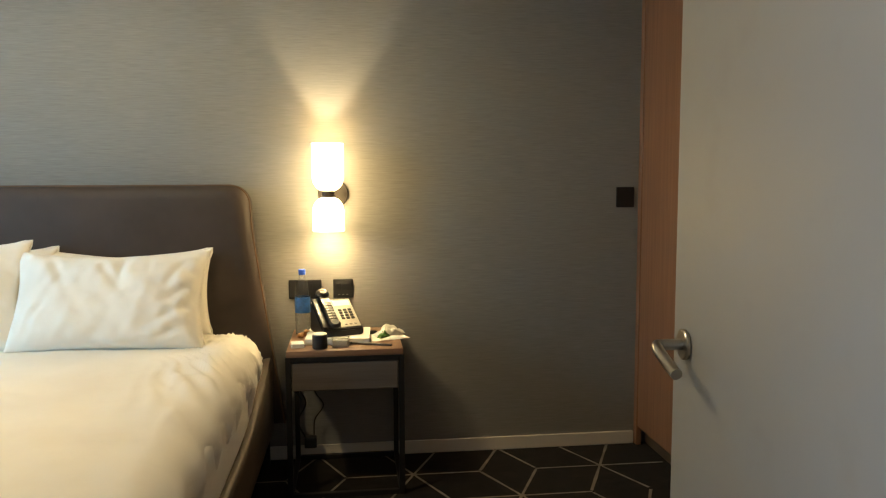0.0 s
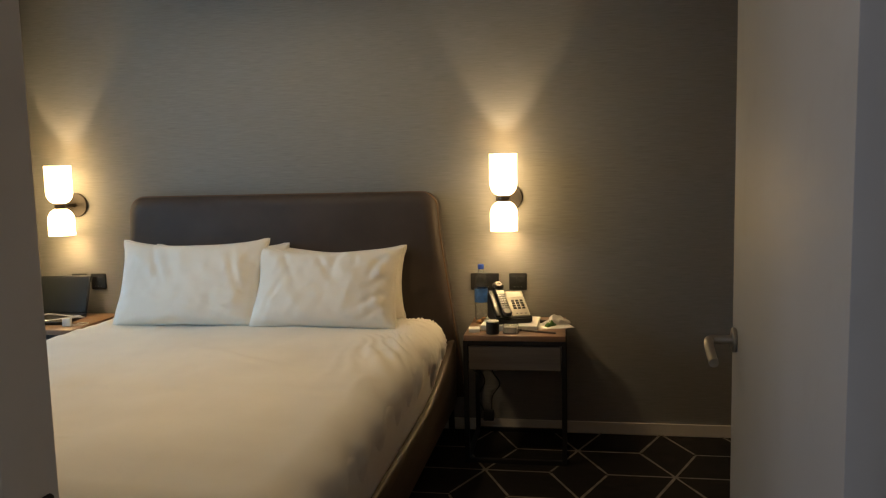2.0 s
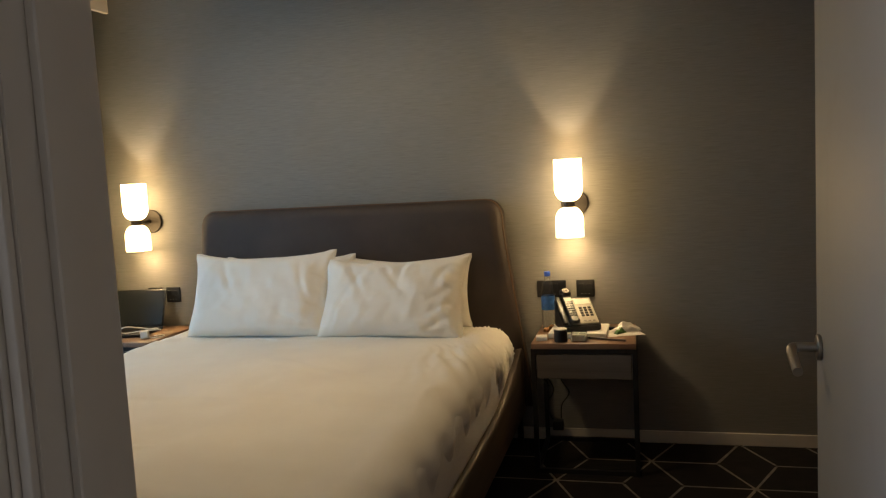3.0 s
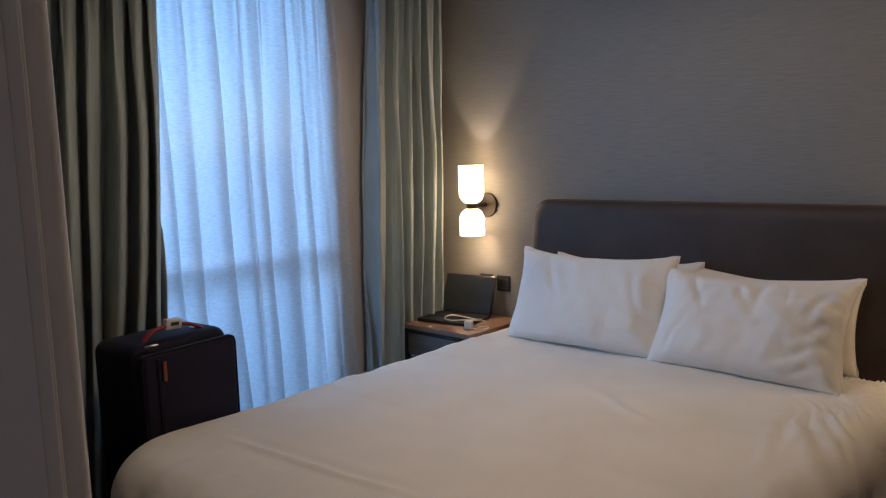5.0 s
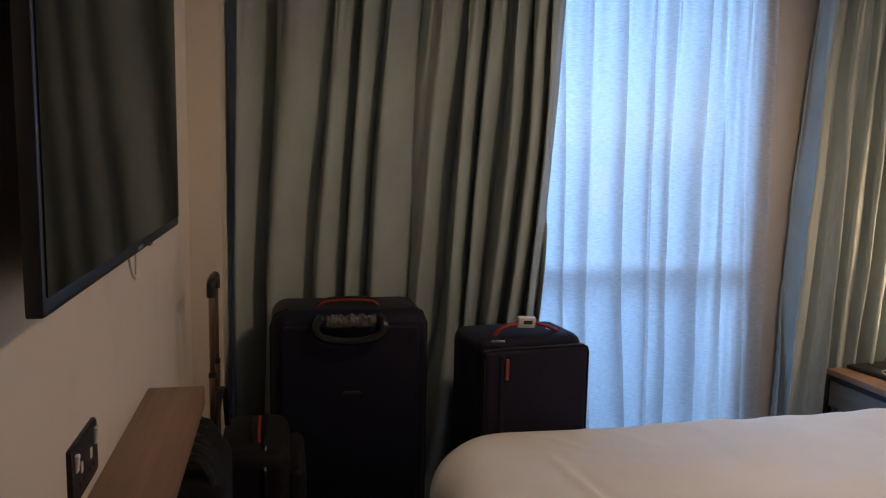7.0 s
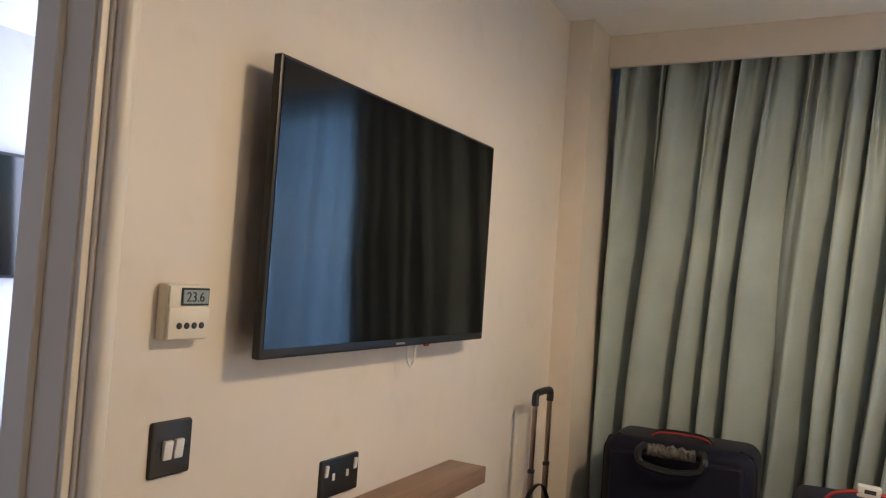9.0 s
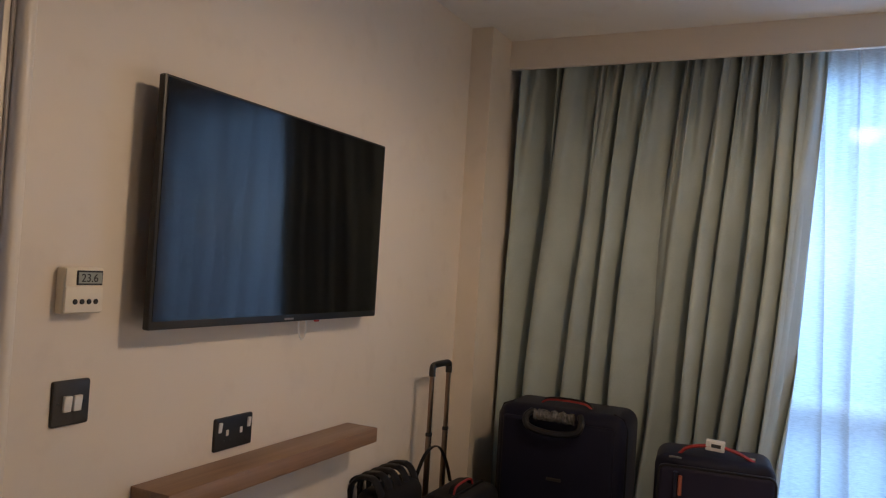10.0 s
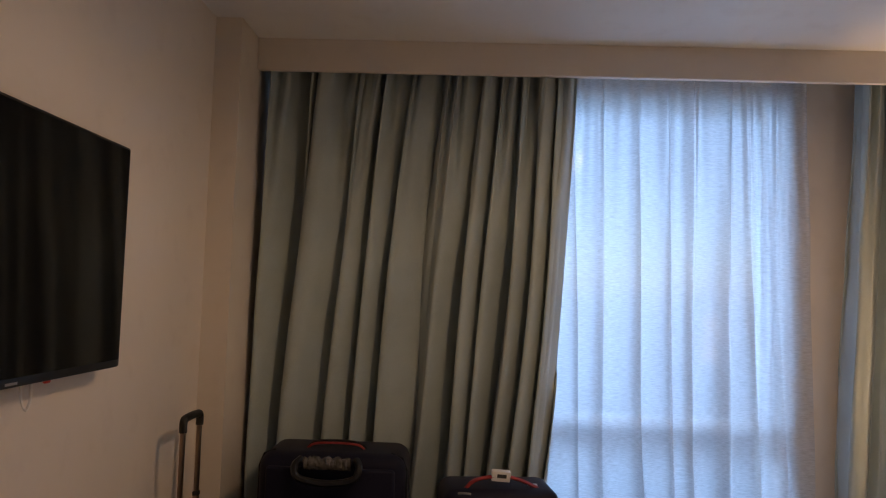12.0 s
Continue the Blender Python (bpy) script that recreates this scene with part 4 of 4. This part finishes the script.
PX, PY = 0.85, 0.275
for row in range(-9, 3):
    sy = -0.55 + row * PY
    if sy > 0.01 or sy < -3.1:
        continue
    for col in range(-4, 3):
        sx = 0.852 + col * PX + (PX / 2 if row % 2 else 0)
        if not -2.7 < sx < 1.45:
            continue
        strip(sx + 0.012, sy, min(sx + 0.30, 1.58), sy, 0.011)
        strip(sx - 0.012, sy, sx - 0.30, sy, 0.011)
        for dx in (-0.125, 0.125):
            if sy + PY < 0.02:
                strip(sx + dx * 0.06, sy + PY * 0.06, sx + dx, sy + PY - 0.01, 0.012)
            strip(sx + dx * 0.06, sy - PY * 0.06, sx + dx, sy - PY + 0.01, 0.012)
        ring = [rug.verts.new((sx + (0.03 if k % 2 == 0 else 0.014) * math.cos(k * math.pi / 6), sy + (0.03 if k % 2 == 0 else 0.014) * math.sin(k * math.pi / 6), 0.0036)) for k in range(12)]
        rug.faces.new(ring)
structure("carpet_pattern", rug, CARPETLINE, "taupe woven lines of the carpet pattern", False)

# ---- things on the cluttered nightstand ----
TOP = 0.617
bt = thing("water_bottle", "clear plastic water bottle with blue cap and label", "bottle", (-0.05, -0.135, TOP))
prof = [(0, 0.004), (0.026, 0.0), (0.032, 0.006), (0.033, 0.05), (0.031, 0.056), (0.033, 0.062), (0.033, 0.19), (0.031, 0.205), (0.024, 0.235), (0.0135, 0.252), (0.013, 0.272)]
prof += [(r - 0.0014, z) for r, z in reversed(prof[2:])] + [(0, 0.0075)]
part("bottle_body", lathe(prof, 28), PET, bt, "clear plastic", angle=60)
part("bottle_label", lathe([(0.0336, 0.10), (0.0338, 0.102), (0.0338, 0.168), (0.0336, 0.17)], 28), LABELBLUE, bt, "blue and white wrap label")
part("cap", lathe([(0, 0.292), (0.014, 0.292), (0.0155, 0.289), (0.0155, 0.268), (0.0, 0.268)], 24), CAPBLUE, bt, "blue screw cap")

nuts = thing("snack_pouch", "small heap of golden nuts beside the bottle", "snack", (-0.045, -0.195, TOP))
rn = random.Random(4)
for k in range(9):
    a = k * 0.9
    bmn = bmesh.new()
    bmesh.ops.create_icosphere(bmn, subdivisions=1, radius=0.011)
    for v in bmn.verts:
        v.co *= 1 + rn.uniform(-0.2, 0.2)
    part("nut", moved(bmn, pose(0.019 * math.cos(a) * (k > 0), 0.016 * math.sin(a) * (k > 0), 0.0095 + (0.014 if k > 5 else 0))), SNACK, nuts)

ph = thing("telephone", "black desk telephone with pale keypad and handset", "telephone", (0.105, -0.235, TOP + 0.026), 20)


def wedge(x0, x1, y0, y1, zf, zb):
    bm = box(x0, x1, y0, y1, 0, 1, 0)
    for v in bm.verts:
        if v.co.z > 0.5:
            v.co.z = zf + (zb - zf) * (v.co.y - y0) / (y1 - y0)
    bmesh.ops.bevel(bm, geom=list(bm.edges), offset=0.005, segments=2, affect="EDGES")
    return bm


part("body", wedge(-0.095, 0.085, -0.09, 0.09, 0.028, 0.135), BLACKPL, ph)
slope = math.degrees(math.atan2(0.107, 0.18))
face = pose(0, -0.09, 0.0285, slope)
fp = part("keypad_panel", moved(box(-0.012, 0.078, 0.012, 0.195, 0.0, 0.003, 0.001, 1), face), KEYPAD, ph, "ivory keypad panel")
for r in range(4):
    for c in range(3):
        part("key", moved(box(0.006 + c * 0.022, 0.021 + c * 0.022, 0.06 + r * 0.018, 0.072 + r * 0.018, 0.003, 0.007, 0.0012, 1), face), BLACKPL, fp)
for c in range(3):
    part("key", moved(box(0.008 + c * 0.022, 0.019 + c * 0.022, 0.025, 0.031, 0.003, 0.0055), face), GREYINK, fp)
part("display_card", moved(box(-0.004, 0.07, 0.150, 0.185, 0.003, 0.0045), face), PAPER, fp)
hs = box(-0.064, -0.017, 0.004, 0.228, 0.004, 0.026, 0.009, 3)
join(hs, moved(cyl(0.029, 0.0, 0.030, 24, 0.009), pose(-0.0405, 0.215, 0.006)))
join(hs, moved(cyl(0.026, 0.0, 0.026, 24, 0.009), pose(-0.0405, 0.022, 0.004)))
hset = part("handset", moved(hs, face), BLACKPL, ph, "black handset with its own keys")
part("earpiece", moved(lathe([(0, 0.001), (0.008, 0.001), (0.010, 0.004), (0.017, 0.005), (0.019, 0.0035), (0.019, 0.0), (0, 0.0)], 24), face @ pose(-0.0405, 0.215, 0.0355)), PLATE, hset)
for r in range(6):
    for c in range(2):
        part("memory_key", moved(box(-0.060 + c * 0.020, -0.042 + c * 0.020, 0.045 + r * 0.017, 0.056 + r * 0.017, 0.025, 0.0285, 0.001, 1), face), BLACKPLATE, hset)
part("memory_card", moved(box(-0.059, -0.022, 0.152, 0.178, 0.0255, 0.027), face), PAPER, hset)
part("cradle_edge", moved(box(-0.094, -0.070, 0.008, 0.200, 0.0, 0.014, 0.005, 2), face), BLACKPL, ph)

tr = thing("card_tray", "low white card box under the telephone", "tray", (0.095, -0.345, TOP), -2)
part("box", box(-0.125, 0.145, -0.022, 0.215, 0.0, 0.0255, 0.002, 1), PAPER, tr)
bx = thing("notepad_box", "small clear and white box in front of the telephone", "box", (0.118, -0.408, TOP), -4)
part("box", box(-0.035, 0.035, -0.022, 0.022, 0, 0.042, 0.004, 2), CLEARWRAP, bx)
part("insert", box(-0.030, 0.030, -0.017, 0.017, 0.003, 0.030, 0.002, 1), PAPER, bx)
tin = thing("tin", "short black tin with a pale lid", "tin", (0.035, -0.425, TOP))
part("body", cyl(0.031, 0, 0.058, 30, 0.003), BLACKPL, tin)
part("lid", moved(cyl(0.0295, 0.0575, 0.062, 30, 0.001), pose(0, 0, 0)), PAPER, tin, "printed pale lid")
pk = thing("card_packet", "flat white packet lying beside the tin", "packet", (-0.062, -0.385, TOP), 8)
part("packet", box(-0.022, 0.03, -0.03, 0.03, 0.0, 0.018, 0.002, 1), PAPER, pk)
pn = thing("pen", "brown pen lying near the table edge", "pen", (0.248, -0.395, TOP), -19)
part("barrel", moved(cyl(0.0045, -0.095, 0.085, 12, 0.001), pose(0, 0, 0.005, 0, 90)), RAIL, pn)
part("cap", moved(cyl(0.0062, -0.10, -0.085, 12, 0.001), pose(0, 0, 0.0065, 0, 90)), BLACKPL, pn)
kf = thing("key_fob", "small black key fob at the back of the table", "key fob", (0.235, -0.16, TOP), -20)
part("fob", box(-0.05, 0.04, -0.014, 0.014, 0.0, 0.015, 0.005, 2), BLACKPL, kf)
part("ring", moved(tube([(0.012 * math.cos(a * 0.7), 0.012 * math.sin(a * 0.7), 0) for a in range(10)], 0.0012, 6, 1, 3), pose(0.052, 0, 0.002)), STEEL, kf)
wr = thing("snack_wrapper", "crumpled white and green snack wrappers", "wrapper", (0.31, -0.245, TOP), 18)


def crumple(w, d, h, seed):
    def fn(u, v):
        n = noise.noise(Vector((u * 4 + seed, v * 4, seed)))
        n2 = noise.noise(Vector((u * 9 + seed, v * 9, seed + 3)))
        e = math.sin(math.pi * u) ** 0.4 * math.sin(math.pi * v) ** 0.4
        return ((u - 0.5) * w, (v - 0.5) * d + 0.006 * n, 0.001 + e * (h * 0.6 + h * 0.5 * n + 0.004 * n2) + 0.002 * abs(n2))
    return sheet(22, 16, fn)


part("wrapper", crumple(0.18, 0.13, 0.014, 2), PAPER, wr, "white paper wrapper", True, 15)
part("wrapper", moved(crumple(0.14, 0.06, 0.05, 6), pose(0.02, 0.008, 0.008, 0, 0, 20)), PAPER, wr, "rolled cream wrapper", True, 15)
part("wrapper", moved(crumple(0.06, 0.03, 0.034, 9), pose(-0.02, -0.030, 0.006, 0, 0, 25)), GREENFOIL, wr, "green foil wrapper", True, 15)

cb = thing("power_cable", "black cables hanging in loops behind the nightstand", "cable", (-0.06, -0.03, 0))
part("cable", tube([(0.0, 0.0, 0.44), (-0.02, -0.03, 0.36), (0.01, -0.02, 0.28), (-0.025, -0.03, 0.20), (0.0, -0.03, 0.13), (0.02, -0.03, 0.10)], 0.0035, 6), BLACKPL, cb)
part("cable", tube([(0.07, 0.0, 0.44), (0.05, -0.02, 0.34), (0.09, -0.03, 0.27), (0.05, -0.02, 0.2), (0.045, -0.03, 0.13)], 0.003, 6), BLACKPL, cb)
part("cable", tube([(-0.035, -0.01, 0.56), (-0.055, -0.16, 0.50), (-0.05, -0.2, 0.42), (-0.03, -0.1, 0.35), (-0.01, -0.03, 0.30)], 0.003, 6), BLACKPL, cb)
part("plug", moved(box(-0.028, 0.028, -0.03, 0.02, -0.025, 0.025, 0.006, 2), pose(0.03, -0.03, 0.10)), BLACKPL, cb)

# ---- laptop and charger on the other nightstand ----
lp = thing("laptop", "open dark grey laptop with a blank screen", "laptop", (-2.43, -0.25, TOP), 8)
base = part("base", box(-0.165, 0.165, -0.115, 0.115, 0.0, 0.018, 0.004, 2), BLACKPL, lp)
part("keyboard", box(-0.145, 0.145, -0.02, 0.095, 0.0182, 0.0196), BLACKPLATE, base)
part("touchpad", box(-0.05, 0.05, -0.10, -0.035, 0.0182, 0.019), PLATE, base)
lid = part("lid", moved(box(-0.165, 0.165, -0.005, 0.004, 0.0, 0.222, 0.003, 2), pose(0, 0.115, 0.016, -22)), BLACKPL, lp)
part("screen", moved(box(-0.155, 0.155, -0.0065, -0.0045, 0.014, 0.212), pose(0, 0.115, 0.016, -22)), LAPSCREEN, lid, "dark glossy panel")
ch = thing("phone_charger", "white plug charger with a coiled white cable", "charger", (-2.215, -0.375, TOP), 15)
part("plug", box(-0.022, 0.022, -0.014, 0.014, 0.0, 0.045, 0.006, 3), WHITEPL, ch)
for dx in (-0.011, 0.011):
    part("pin", box(dx - 0.003, dx + 0.003, 0.014, 0.03, 0.018, 0.024), STEEL, ch)
part("cable", tube([(0.0, 0.0, 0.045), (0.05, 0.03, 0.05), (0.03, 0.09, 0.03), (-0.05, 0.10, 0.026), (-0.13, 0.06, 0.024), (-0.14, 0.0, 0.05), (-0.09, -0.005, 0.07), (0.0, 0.07, 0.04), (0.06, 0.08, 0.03)], 0.0034, 6), WHITEPL, ch)
part("cable", tube([(0.02, -0.01, 0.01), (0.06, 0.0, 0.004), (0.09, 0.04, 0.004), (0.07, 0.07, 0.004), (0.03, 0.05, 0.004)], 0.0022, 6), WHITEPL, ch)

# ---- lounge seen through the doorway ----
lt = thing("television", "black flat television on the lounge wall", "television", (-2.05, LS, 1.68))
part("frame", rounded_slab(0.97, 0.60, 0.05, 0.006), BLACKPL, lt).matrix_local = pose(0, 0, 0, 0, 0, 180)
part("screen", box(-0.47, 0.47, 0.0505, 0.052, -0.285, 0.285), TVSCREEN, lt, "glossy dark panel")

# ---- ceiling fitting ----
sp = thing("sprinkler", "small white ceiling sprinkler head", "sprinkler", (-1.917, -1.692, CEILZ))
part("cover", lathe([(0, -0.001), (0.022, -0.001), (0.025, -0.004), (0.019, -0.007), (0.009, -0.008), (0, -0.008)], 30), WHITEPL, sp)
part("head", lathe([(0, -0.0075), (0.004, -0.0075), (0.004, -0.013), (0.008, -0.0145), (0.008, -0.016), (0, -0.016)], 16), STEEL, sp)

dl = thing("downlight", "small white recessed ceiling downlight with a warm glow", "downlight", (DOWNLIGHT_X, DOWNLIGHT_Y, CEILZ))
part("trim_ring", lathe([(0.036, -0.001), (0.046, -0.001), (0.046, -0.004), (0.042, -0.007), (0.036, -0.007), (0.036, -0.001)], 36), WHITEPL, dl)
part("lens", lathe([(0, -0.003), (0.0355, -0.003), (0.0355, -0.001), (0, -0.001)], 36), GLOW, dl, "warm frosted lens")
